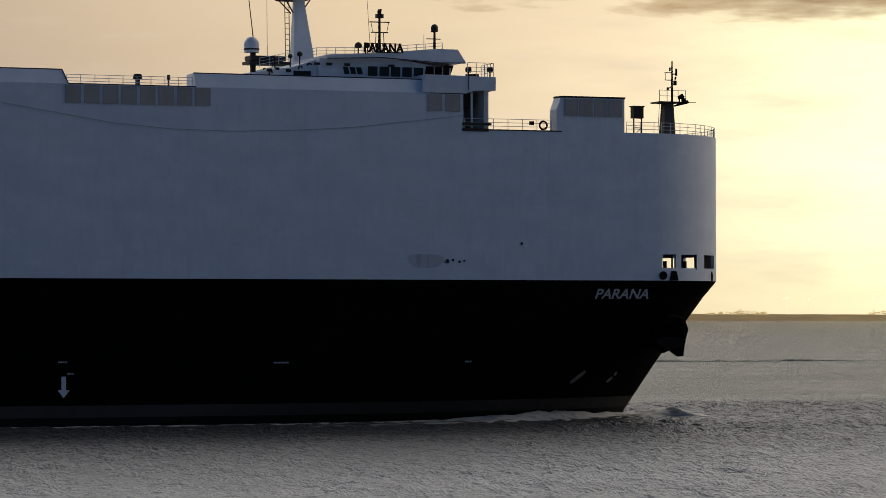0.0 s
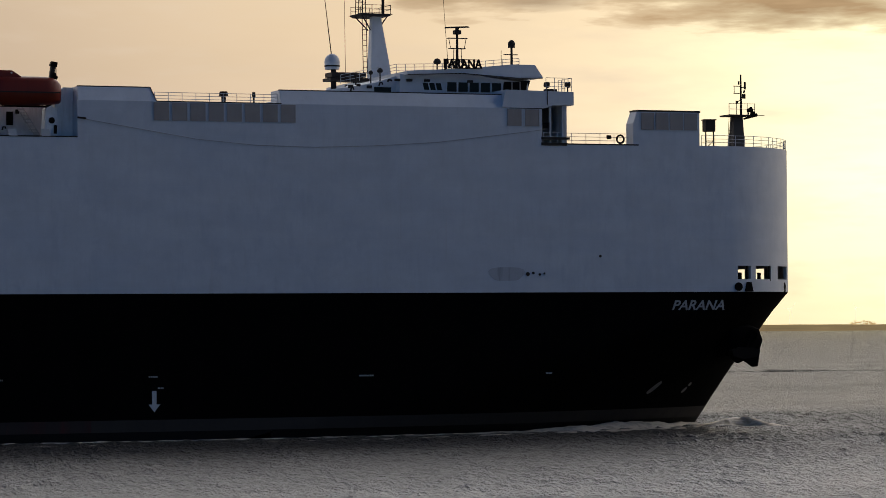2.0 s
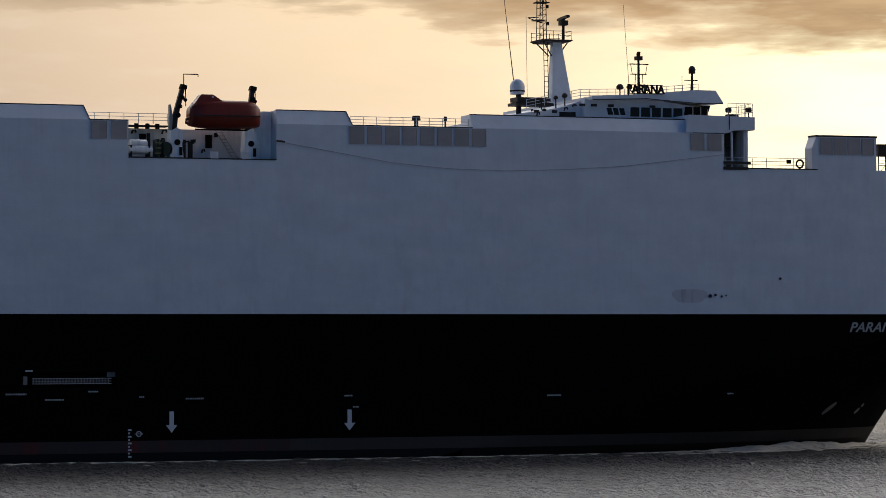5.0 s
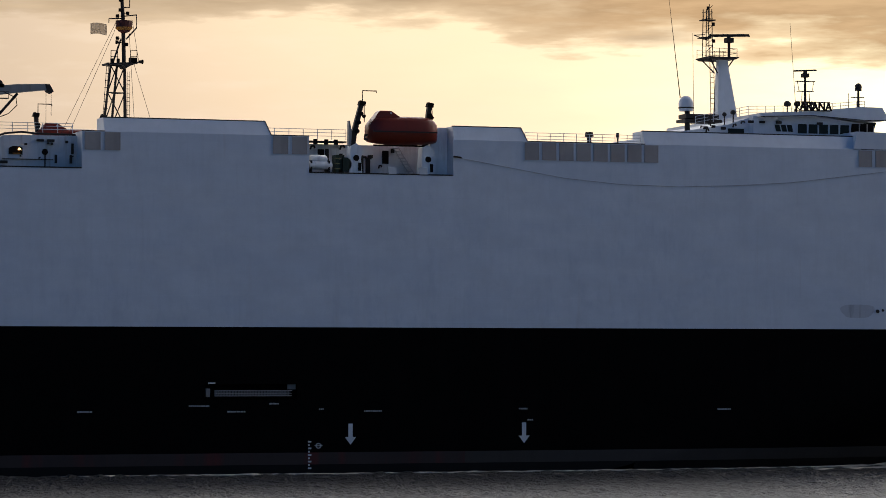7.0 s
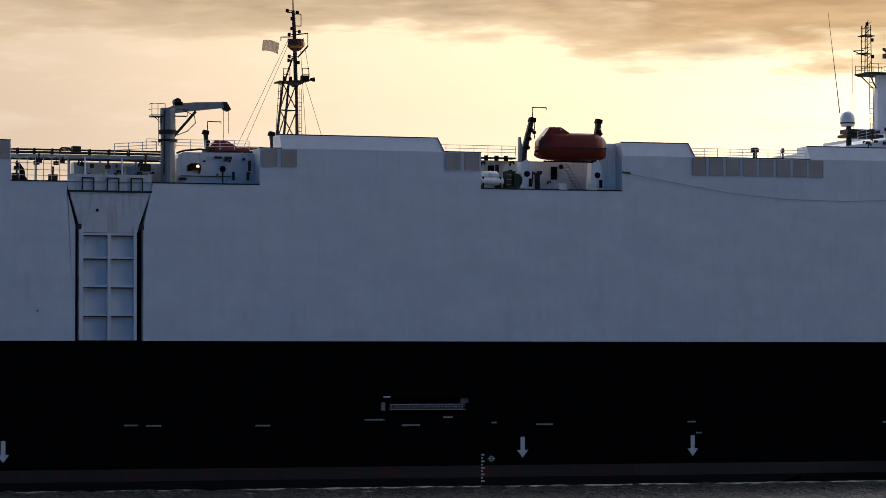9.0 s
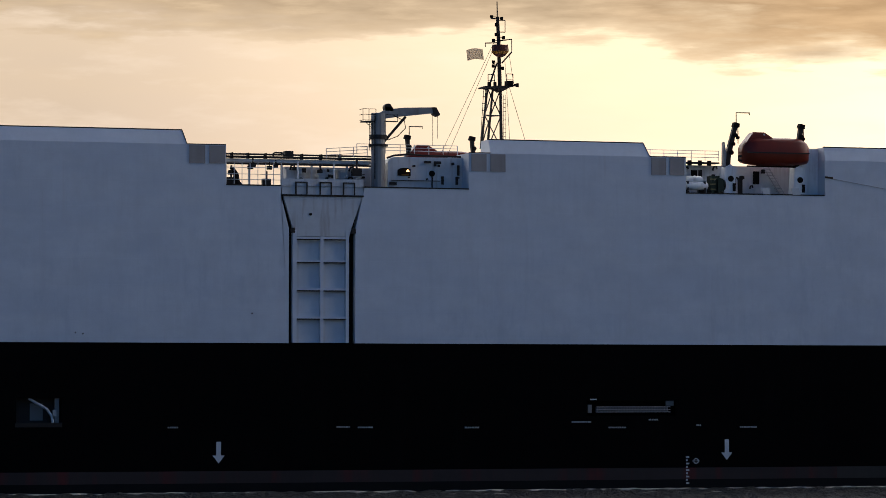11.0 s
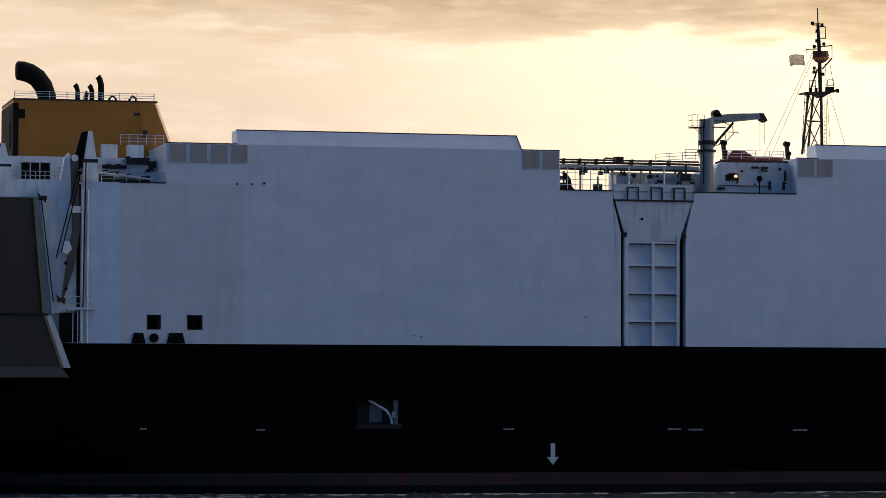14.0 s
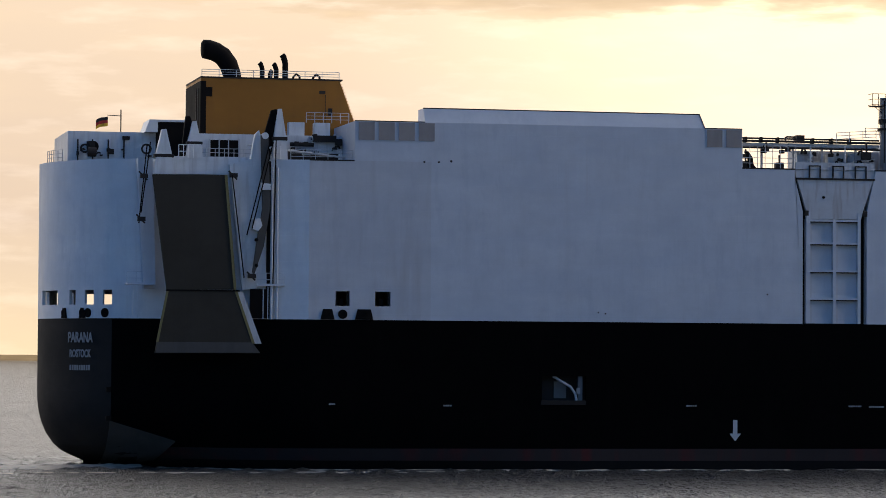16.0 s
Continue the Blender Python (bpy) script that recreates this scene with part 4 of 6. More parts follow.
    for (x0, z0), (x1, z1), y in (((102.25, 38.9), (100.95, 49.7), 16), ((112.45, 37.4), (111.8, 46.6), 9), ((103.6, 36.3), (103.5, 45.8), 15.5)):
        part("whip_aerial", Shape().cyl((x0, y, z0), (x1, y, z1), 0.06 if y == 16 else 0.03, 0.02, 5), STEEL, ship, "thin whip aerial")


main_mast()


def spinning_radar(name, centre, length, thick):
    """A scanner bar on its own pivot."""
    s = Shape().prism([(-length / 2, 0), (length / 2, 0), (length / 2 - .12, thick), (-length / 2 + .12, thick)], -0.16, 0.16)
    ob = part(name, s, STEEL, ship, "dark slotted radar scanner bar")
    part("hub", Shape().cyl((0, 0, -0.25), (0, 0, 0.05), 0.2, n=10), STEEL, ob)
    ob.location = centre
    return ob


radar_big = spinning_radar("radar_scanner", (108.05, 16.2, 45.65), 4.5, 0.26)
radar_small = spinning_radar("radar_scanner", (113.05, 8.0, 41.4), 2.6, 0.14)


def radar_mast():
    s = Shape().cyl((114.95, 12.5, 36.4), (114.95, 12.5, 41.6), 0.17, 0.12, 8)
    m = part("radar_mast", s, STEEL, ship, "dark pole mast with small radar")
    m.location = (-1.9, -4.5, -0.45)
    c = Shape()
    for z, w in ((40.75, 1.05), (39.7, 0.85)):
        c.box(114.95 - w, 114.95 + w, 12.2, 12.8, z, z + .06)
    for x in (-1, 1):
        c.cyl((114.95 + x * .95, 12.4, 40.75), (114.95 + x * .75, 12.4, 39.7), 0.035, n=4)
        c.cyl((114.95 + x * .4, 12.4, 39.7), (114.95 + x * .55, 12.4, 36.8), 0.04, n=4)
    part("crosstrees", c, STEEL, m)
    part("lamp_cluster", Shape().box(114.6, 115.3, 12.2, 12.8, 41.2, 41.6), STEEL, m)
    for x in (113.8, 115.9):
        c = Shape().tube([(x - .3, 12, 36.9), (x - .3, 12, 37.7), (x, 12, 38.0), (x + .3, 12, 37.7), (x + .3, 12, 37.5)], 0.07, 6)
        part("gooseneck", c, STEEL, m)
    p = part("satellite_mast", Shape().cyl((119.15, 8, 37.3), (119.15, 8, 39.5), 0.16, 0.12, 8).box(118.3, 119.8, 7.9, 8.1, 38.75, 38.83), STEEL, ship, "dark mast with a small dome")
    p.location = (-0.9, -2.0, -0.17)
    part("dome", Shape().cyl((119.15, 8, 39.5), (119.15, 8, 39.85), 0.36, n=12).dome((119.15, 8, 39.85), 0.38, 0.45), STEEL, p, smooth=50)
    part("stay", Shape().cyl((118.0, 8, 37.3), (118.0, 8, 39.2), 0.03, n=4), STEEL, p)
    rd = part("satellite_dome", Shape().cyl((100.6, 11, 37.1), (100.6, 11, 37.85), 0.74, 0.78, 18).dome((100.6, 11, 37.85), 0.78, 0.85, 18, 6), WHITE, ship, "white satellite dome on a pedestal", smooth=50)
    rd.location = (-0.8, -2.0, -0.17)
    part("pedestal", Shape().box(100.0, 104.2, 9.8, 12.2, 35.9, 36.2).box(100.2, 103.9, 10, 12, 36.3, 36.75).cyl((100.75, 11, 34.5), (100.75, 11, 37.1), 0.3, n=8), STEEL, rd)
    part("band", Shape().cyl((100.6, 11, 37.35), (100.6, 11, 37.5), 0.79, 0.79, 18), STEEL, rd)


radar_mast()


def fore_mast():
    s = Shape().ring([[(cx + dx * w, MID + dy * w, z) for dx, dy in ((-1, -1), (1, -1), (1, 1), (-1, 1))] for cx, w, z in ((148.95, 0.72, DECKZ), (149.0, 0.5, 33.4))])
    m = part("fore_mast", s, DIM_GREY, ship, "stubby tapered foremast with lamp pole")
    part("platform", Shape().box(147.5, 150.1, 14.8, 17.2, 33.4, 33.56), STEEL, m)
    part("pole", Shape().cyl((149.55, MID, 33.5), (149.55, MID, 38.0), 0.14, 0.08, 8), STEEL, m)
    y = Shape().box(148.7, 149.6, 16, 16.2, 36.7, 36.77).box(148.7, 149.6, 16, 16.2, 35.9, 35.97).cyl((148.75, MID, 35.9), (148.75, MID, 36.75), 0.035, n=4).box(149.5, 150.1, 16, 16.2, 36.55, 36.65).cyl((150.05, MID, 36.4), (150.05, MID, 37.2), 0.12, n=6).cyl((149.9, MID, 35.4), (149.9, MID, 35.9), 0.2, n=6)
    y.cyl((149.55, MID, 35.3), (149.1, MID, 35.0), 0.05, n=5).box(148.95, 149.15, 16.0, 16.2, 34.85, 35.15).cyl((149.3, MID, 36.9), (149.3, MID, 37.3), 0.09, n=6).cyl((149.9, MID, 36.0), (150.0, MID, 36.3), 0.1, n=6)
    part("yard", y, STEEL, m)
    rl = Shape()
    for z in (34.15, 34.75):
        rl.cyl((147.5, 14.9, z), (150.6, 14.9, z), 0.03, n=4)
    for x in (147.5, 148.4, 149.7, 150.6):
        rl.cyl((x, 14.9, 33.5), (x, 14.9, 34.8), 0.035, n=4)
    part("platform_rail", rl, STEEL, m)
    part("floodlight", Shape().cyl((149.9, 15.2, 34.0), (150.4, 15.2, 34.2), 0.2, 0.27, 10).cyl((150.0, 15.2, 33.5), (150.0, 15.2, 34.0), 0.06, n=5).box(150.3, 150.7, 15.0, 15.4, 33.56, 33.95), SOOT_AND_SHADE, m)
    part("horn", Shape().cyl((149.4, 15.2, 33.1), (151.0, 15.2, 33.6), 0.09, 0.2, 8), SOOT_AND_SHADE, m)
    part("outrigger", Shape().cyl((150.0, MID, 33.55), (152.4, MID, 33.6), 0.04, n=4), STEEL, m)
    ld = Shape()
    for x in (147.55, 147.85):
        ld.cyl((x - .2, 15, 30), (x, 15, 33.4), 0.03, n=4)
    for i in range(10):
        ld.cyl((147.45 + i * .02, 15, 30.2 + i * .32), (147.8 + i * .02, 15, 30.2 + i * .32), 0.025, n=4)
    part("ladder", ld, STEEL, m)
    # a box on legs beside the fan house
    b = part("signal_locker", Shape().box(141.85, 143.0, 9.2, 10.0, 31.3, 32.5).box(141.75, 143.1, 9.1, 10.1, 32.5, 32.6), STEEL, ship, "dark locker raised on thin legs")
    for x in (141.95, 142.85):
        part("leg", Shape().cyl((x, 9.4, DECKZ), (x, 9.4, 31.35), 0.08, n=6), STEEL, b)
    part("brace", Shape().cyl((141.95, 9.4, 30.3), (142.85, 9.4, 30.3), 0.05, n=5).cyl((141.95, 9.4, 29.5), (142.85, 9.4, 30.3), 0.04, n=5), STEEL, b)
    bp = part("box_plate", Shape().box(126.2, 126.7, 0.1, 0.2, 29.75, 30.15), SOOT_AND_SHADE, ship)
    rb = Shape().ring([[(127.7 + math.cos(a) * (.4 + math.cos(b) * .1), 0.1 + math.sin(b) * .08, 29.75 + math.sin(a) * (.4 + math.cos(b) * .1)) for b in (k * math.pi / 3 for k in range(6))] for a in (i * math.pi / 8 for i in range(17))], caps=False)
    part("life_ring", rb, SOOT_AND_SHADE, ship, "dark round lifebuoy on the rail")


fore_mast()


# ---- the lifeboat bays ----
def lifeboat(name, x0, y, z, length, low=1.0):
    """A closed lifeboat: a keeled hull, a canopy with a raised cox's cupola aft, a fender band."""
    boat = tagged(new(name), "orange enclosed lifeboat hanging in davits", "lifeboat", "lifeboats in davits")
    half = length / 2

    def section(u, lower):
        t = abs(2 * u - 1)
        w = 1.35 * max(0.22, (1 - t ** 9)) ** 0.45
        lift = 0.55 * t ** 3
        x = -half + length * u
        n = 9
        if lower:
            return [(x, -w * math.cos(math.pi * i / (n - 1)), -1.22 * math.sin(math.pi * i / (n - 1)) ** 0.45 * (1 - 0.12 * t ** 4) + lift * 0.25) for i in range(n)]
        top = 1.60 * (1 - (0.45 if u > .5 else 0.55) * t ** 7)
        return [(x, -w * math.cos(math.pi * i / (n - 1)), top * math.sin(math.pi * i / (n - 1)) ** 0.42 + lift * 0.1) for i in range(n)]

    us = [0, 0.04, 0.1, 0.2, 0.35, 0.5, 0.65, 0.8, 0.9, 0.96, 1]
    def squat(sh):
        sh.v = [(x, y, zz * low) for x, y, zz in sh.v]
        return sh

    part("hull", squat(Shape().ring([section(u, True) for u in us], closed=True)), ORANGE, boat, smooth=50)
    part("canopy", squat(Shape().ring([section(u, False) for u in us], closed=True)), ORANGE, boat, smooth=50)
    c = Shape().ring([[(-half * .97, -.75, .75), (-half * .97, .75, .75), (-half * .10, .8, 1.5), (-half * .10, -.8, 1.5)], [(-half * .70, -.62, 1.98), (-half * .70, .62, 1.98), (-half * .30, .62, 2.0), (-half * .30, -.62, 2.0)],
                         [(-half * .66, -.52, 2.1), (-half * .66, .52, 2.1), (-half * .34, .52, 2.1), (-half * .34, -.52, 2.1)]])
    cup = part("cupola", squat(c), ORANGE, boat)
    part("porthole", squat(Shape().cyl((-half * .36, -.72, 1.86), (-half * .36, -.55, 1.86), 0.1, n=10)), MARK, cup)
    part("fender", Shape().box(-half * .93, half * .93, -1.42, -1.28, -0.05, 0.07), STEEL, boat)
    part("keel_shoe", Shape().box(-half * .8, half * .8, -.12, .12, -1.34, -1.2), SOOT_AND_SHADE, boat)
    for x in (-half * .45, half * .05, half * .5):
        part("side_window", Shape().box(x, x + .5, -1.22, -1.1, 0.75, 1.0), GLASSY, boat)
    part("propeller_guard", Shape().tube([(-half * .9, -.3, -.2), (-half - .3, -.3, -.35), (-half - .35, -.3, -.7), (-half * .86, -.3, -.85)], 0.12, 6), STEEL, boat)
    for x in (-half * .88, half * .88):
        part("lifting_hook", squat(Shape().cyl((x, 0, 0.6), (x, 0, 1.25), 0.09, n=6)), STEEL, boat)
    return boat, Vector((x0 + half, y, z))


boats = [lifeboat("lifeboat", 62.3, 1.4, 33.35, 7.1), lifeboat("lifeboat", 34.6, 27.0, 33.2, 7.9)]


def davit(x, lean, y=1.0, cheek=True):
    """A pedestal with a pierced cheek, a leaning arm set with sheaves, the fall and its hook."""
    foot = Shape().prism([(x - .45, DECKZ), (x + .95, DECKZ), (x + .8, 30.6), (x + .95, 31.7), (x + .3, 32.2), (x - .25, 31.9), (x - .35, 30.6)], y - .1, y + 1.2)
    d = part("davit", foot, BRIGHT, ship, "white davit foot with dark folding arm")
    a = Shape().prism([(x - .15, 31.9), (x + .3, 31.6), (x + .42, 33.0), (x + lean + .42, 36.1), (x + lean + .05, 36.3), (x - .02, 33.4)], y + .1, y + .55)
    part("arm", a, STEEL, d)
    for u, r in ((0.12, .24), (0.4, .2), (0.68, .22)):
        part("arm_sheave", Shape().cyl((x + .35 + lean * u, y - .05, 33.0 + 3.1 * u), (x + .35 + lean * u, y + .65, 33.0 + 3.1 * u), r, n=10), SOOT_AND_SHADE, d)
    part("arm_head", Shape().prism([(x + lean - .1, 36.0), (x + lean + .55, 35.9), (x + lean + .6, 36.3), (x + lean + .05, 36.42)], y, y + .65), SOOT_AND_SHADE, d)
    part("ram", Shape().cyl((x - .1, y + .2, 31.4), (x + .25, y + .2, 33.9), 0.1, n=8), SOOT_AND_SHADE, d)
    part("fall", Shape().cyl((x + lean + .5, y + .3, 35.9), (x + lean + .55, y + .4, 34.3), 0.05, n=5).cyl((x + lean + .5, y + .2, 34.9), (x + lean + .5, y + .5, 34.9), 0.17, n=8), SOOT_AND_SHADE, d)
    part("winch", Shape().cyl((x + .3, y - .2, 30.75), (x + .3, y - .09, 30.75), 0.3, n=12).box(x + .5, x + .8, y - .2, y - .09, 29.5, 30.3), SOOT_AND_SHADE, d)
    if cheek:
        part("cheek", Shape().prism([(x - .45, 32.0), (x - .2, 31.9), (x - .1, 33.2), (x - .3, 34.4), (x - .42, 34.4)], y, y + .5), GREY_WHITE, d)
    return d


d0 = davit(60.75, 0.75)
part("gallows", Shape().tube([(61.85, 1.4, 36.1), (61.85, 1.4, 37.4), (63.3, 1.4, 37.4), (63.3, 1.4, 37.2)], 0.06, 5), STEEL, d0)
davit(68.2, 0.35, cheek=False)
# the same boat station on the far side, further aft
d1 = davit(35.1, -0.35, 26.6)
part("gallows", Shape().tube([(35.25, 27, 35.9), (35.25, 27, 37.3), (36.7, 27, 37.3), (36.7, 27, 37.1)], 0.06, 5), STEEL, d1)
davit(42.2, -0.35, 26.6)


def lifeboat_bay():
    part("bay_wall", Shape().box(55.95, 70.8, 5.0, 5.3, DECKZ, 32.3), BRIGHT, ship, "stained white bay wall")
    part("bay_wall", Shape().box(55.95, 70.8, 25, 25.3, DECKZ, 31.5), RUSTY, ship)
    part("deck_beam", Shape().box(55.95, 61, 3.8, 5.0, 32.42, 32.56), STEEL, ship)
    for x in (57.6, 58.7, 59.7):
        part("beam_lamp", Shape().box(x, x + .35, 3.6, 3.9, 32.2, 32.7), SOOT_AND_SHADE, ship)
    part("bay_cheek", Shape().prism([(69.2, DECKZ), (70.85, DECKZ), (70.85, 34.0), (69.9, 34.0), (69.0, 33.3)], 1.8, 5.0), BRIGHT, ship)
    for x in (65.1, 58.4):
        dr = part("bay_door", Shape().box(x, x + .65, 4.9, 5.02, 30.5, 31.8), SOOT_AND_SHADE, ship, "dark doorway in bay wall")
    for x, y, w, h in ((59.0, 4.2, .3, 31.8), (62.4, 3.6, .3, 31.2), (63.0, 3.6, .4, 31.0)):
        part("vent_pipe", Shape().box(x, x + w, y, y + .3, DECKZ, h), STEEL, ship)
    raft = part("life_raft_canister", Shape().ring([[(x, 1.3 + math.cos(a) * .5, 30.55 + math.sin(a) * r) for a in (k * math.pi / 6 for k in range(12))] for x, r in ((56.4, .3), (56.5, .42), (57.25, .42), (57.3, .47), (57.4, .47), (57.45, .42), (58.0, .42), (58.1, .3))]), CANISTER, ship, "white life raft canister on a cradle", smooth=50)
    r2 = part("canister", Shape().ring([[(x, .9 + math.cos(a) * .45, 29.95 + math.sin(a) * r) for a in (k * math.pi / 6 for k in range(12))] for x, r in ((56.2, .3), (56.3, .4), (57.3, .4), (57.36, .45), (57.45, .45), (57.5, .4), (58.4, .4), (58.5, .3))]), CANISTER, raft, smooth=50)
    for x in (56.3, 58.1):
        part("cradle", Shape().box(x, x + .15, .5, 1.8, DECKZ, 30.4), STEEL, raft)
    wl = part("boat_winch", Shape().cyl((59.9, 0.9, 30.1), (59.9, 1.9, 30.1), 0.7, n=14).box(58.9, 59.2, .6, 1.9, DECKZ, 31.0).box(59.6, 59.75, .6, 1.9, DECKZ, 31.0), GREEN, ship, "dark green boat winch")
    for z in (29.6, 30.1, 30.6):
        part("guard_bar", Shape().box(58.75, 59.3, .5, .6, z, z + .1), YEDGE, wl)
    for x in (64.1, 67.3):
        part("step_plate", Shape().prism([(x, DECKZ), (x + .85, DECKZ), (x + .7, 29.85), (x - .1, 29.85)], -0.05, 0.1), MARK, ship, "white hinged boarding plate")
    st = Shape()
    for k in (0, .55):
        st.cyl((66.0 + k, 4.4, 32.2), (67.8 + k, 4.4, DECKZ + .2), 0.05, n=5)
    for i in range(9):
        st.box(66.1 + i * .2, 66.75 + i * .2, 4.2, 4.8, 32.0 - i * .32, 32.05 - i * .32)
    part("bay_stair", st, RUSTY, ship)
    for x, z in ((60.6, 31.0), (63.6, 30.9), (66.0, 31.6), (69.3, 30.4)):
        part("wall_fitting", Shape().box(x, x + .3, 4.7, 5.0, z, z + .4), STEEL, ship)


lifeboat_bay()


# ---- the side ramp and the open deck over it ----
def side_ramp():
    fill = Shape().prism([(14.8, LINE), (15.58, LINE), (15.58, 25.1), (14.78, 28.3), (14.85, DECKZ), (14.8, DECKZ)], 0.0, 0.9)
    fill.prism([(23.0, LINE), (23.0, DECKZ), (23.0, 28.9), (22.13, 25.1), (22.13, LINE)], 0.0, 0.9)
    part("ramp_cheek", fill, WHITE, ship)
    # black sheet that stands in for the shade in the gap
    part("ramp_recess", Shape().box(14.8, 23.0, 0.9, 1.1, LINE, DECKZ), SOOT_AND_SHADE, ship, "black sheet standing for shade behind the side ramp")
    r = part("side_ramp", Shape().box(15.95, 21.5, 0.5, 0.7, LINE + .05, 24.4), WHITE, ship, "white folded side ramp with ribbed panels")
    for x0, x1 in ((15.95, 16.35), (18.68, 18.98), (21.2, 21.5)):
        part("rib", Shape().box(x0, x1, 0.0, 0.5, LINE + .05, 24.4 if x0 in (18.68,) else 25.0), WHITE, r)
    for z in (16.55, 19.25, 21.95, 24.15):
        part("cross_rib", Shape().box(16.35, 21.3, 0.03, 0.5, z, z + 0.2), WHITE, r)
        # dark strips put in for the shade below each cross rib
        for x0, x1 in ((16.37, 18.66), (19.0, 21.18)):
            part("rubbing_edge", Shape().box(x0, x1, 0.0, 0.3, z - .11, z - .004), STEEL, r, "dark strip standing for shade under the rib")
    for x in (16.36, 18.99):
        part("web_plate", Shape().box(x, x + .28, 0.34, 0.48, LINE + .06, 24.1), STAINED, r)
    for x in (15.75, 21.75):
        part("hinge", Shape().box(x, x + .42, -0.02, 0.5, 24.7, 25.2), STEEL, r)
    hood = part("ramp_hood", Shape().prism([(16.1, 24.4), (21.55, 24.4), (21.75, 25.2), (22.8, 28.2), (15.05, 28.2), (15.95, 25.2)], 0.06, 0.5), RUSTY, ship, "stained white trapezoid hood plate")
    part("hood_lip", Shape().box(14.95, 22.95, -0.05, 0.5, 28.2, 28.38), STEEL, hood)
    part("hood_vent", Shape().cyl((17.7, -0.03, 26.5), (17.7, 0.1, 26.5), 0.14, n=8), SOOT_AND_SHADE, hood)
    up = part("hood_bulwark", Shape().box(14.9, 22.95, 0.12, 0.4, 28.38, 29.9), RUSTY, ship)
    for x in (16.2, 18.6, 20.9):
        part("hood_strut", Shape().box(x, x + .12, -0.02, 0.12, 28.4, 29.6).box(x, x + 1.2, -0.02, 0.12, 29.5, 29.6).box(x + 1.1, x + 1.2, -.02, .12, 28.4, 29.6), STEEL, up)


side_ramp()


def open_deck():
    """Between the casings: pipes under a gantry beam, a deckhouse, the stores crane."""
    g = part("gantry_beam", Shape().box(9.3, 24.5, 3.0, 4.2, 31.58, 31.9), RUSTY, ship, "long white gantry beam with dark pipes")
    for z, r, y in ((32.06, .12, 2.8), (32.36, .09, 3.4), (31.4, .09, 2.7)):
        part("pipe", Shape().cyl((9.3, y, z), (24.6, y, z - (.0)), r, n=8), STEEL, g)
    part("walkway", Shape().box(15.5, 24, 4.2, 6.5, 31.8, 32.0), STEEL, g)
    for x in (9.8, 12.4, 15.6, 18.6, 22.1):
        part("gantry_leg", Shape().box(x, x + .16, 3.3, 3.6, DECKZ, 31.6), RUSTY, g)
    part("gantry_motor", Shape().box(15.95, 16.75, 3.0, 4.0, 32.1, 32.72), STEEL, g)
    part("pipe_bend", Shape().tube([(14.7, 2.8, 32.1), (14.7, 2.8, 32.4), (14.85, 2.8, 32.52), (15.6, 2.8, 32.5), (15.75, 2.8, 32.3)], .09, 8), STEEL, g)
    for x in (10.6, 12.2, 13.9, 17.5, 19.4, 21.3):
        part("pipe_bracket", Shape().box(x, x + .12, 2.6, 3.5, 31.9, 32.45), SOOT_AND_SHADE, g)
    for x in (16.75, 20.3):
        part("stanchion", Shape().cyl((x, 1.2, 29.9), (x, 1.2, 31.6), 0.07, n=6), BRIGHT, g)
    hunch = Shape().tube([(10.3, 2.0, 30.95), (10.55, 2.0, 30.8), (10.85, 2.0, 30.3), (10.9, 2.0, 29.6), (11.1, 2.0, DECKZ)], [.12, .2, .28, .34, .42], 8)
    part("mooring_hoist", hunch, SOOT_AND_SHADE, ship, "dark hunched hoist at the rail")
    for x, w in ((12.1, .5), (14.0, .45)):
        part("hanging_lamp", Shape().box(x, x + w, 2.2, 2.6, 30.85, 31.2).cyl((x + w / 2, 2.4, 31.2), (x + w / 2, 2.4, 31.6), .05, n=5), SOOT_AND_SHADE, ship, "dark floodlight under the gantry")
    for x in (16.2, 19.4, 21.4):
        part("locker", Shape().box(x, x + 1.7, 3.6, 4.6, DECKZ, 31.0), RUSTY, ship, "stained white deck locker")
    for x, z, w in ((10.0, 29.3, .9), (10.2, 30.3, .5), (13.5, 29.3, .8), (12.3, 31.0, .5), (14.6, 31.0, .4), (22.4, 30.4, .9), (19.0, 30.6, .4)):
        part("deck_gear", Shape().box(x, x + w, 2.0, 2.6, z, z + w * .8).cyl((x + w * .4, 1.9, z + w * .8), (x + w * .5, 2.2, z + w * 1.7), 0.1, n=6), STEEL, ship, "dark deck machinery")
    part("deck_store", Shape().box(17.0, 26.0, 7.5, 9.0, DECKZ, 31.5), RUSTY, ship, "stained white deck store")
    gr = Shape()
    for i in range(10):
        gr.cyl((9.5 + i * .6, BEAM - 3, DECKZ), (9.5 + i * .6, BEAM - 3, 31.5), 0.04, n=4)
    for z in (30.0, 30.7):
        gr.cyl((9.5, BEAM - 3, z), (15.2, BEAM - 3, z), 0.04, n=4)
    part("cargo_net_frame", gr, STEEL, ship)
    # house with a lit doorway
    h = part("deckhouse", Shape().prism([(25.95, DECKZ), (33.5, DECKZ), (33.5, 32.35), (26.5, 32.3), (26.1, 32.1), (25.95, 31.7)], 2.2, 9), RUSTY, ship, "white deckhouse with a lit lamp")
    rec = part("lamp_recess", Shape().prism([(26.93, 30.5), (28.25, 30.45), (28.25, 31.1), (28.0, 31.25), (27.3, 31.25), (26.93, 31.05)], 2.13, 2.3), SOOT_AND_SHADE, h, "dark oblong recess")
    part("lamp_glass", Shape().dome((27.92, 2.0, 30.86), 0.16, 0.24, 10, 4), LAMP, rec, "glowing orange deck lamp")
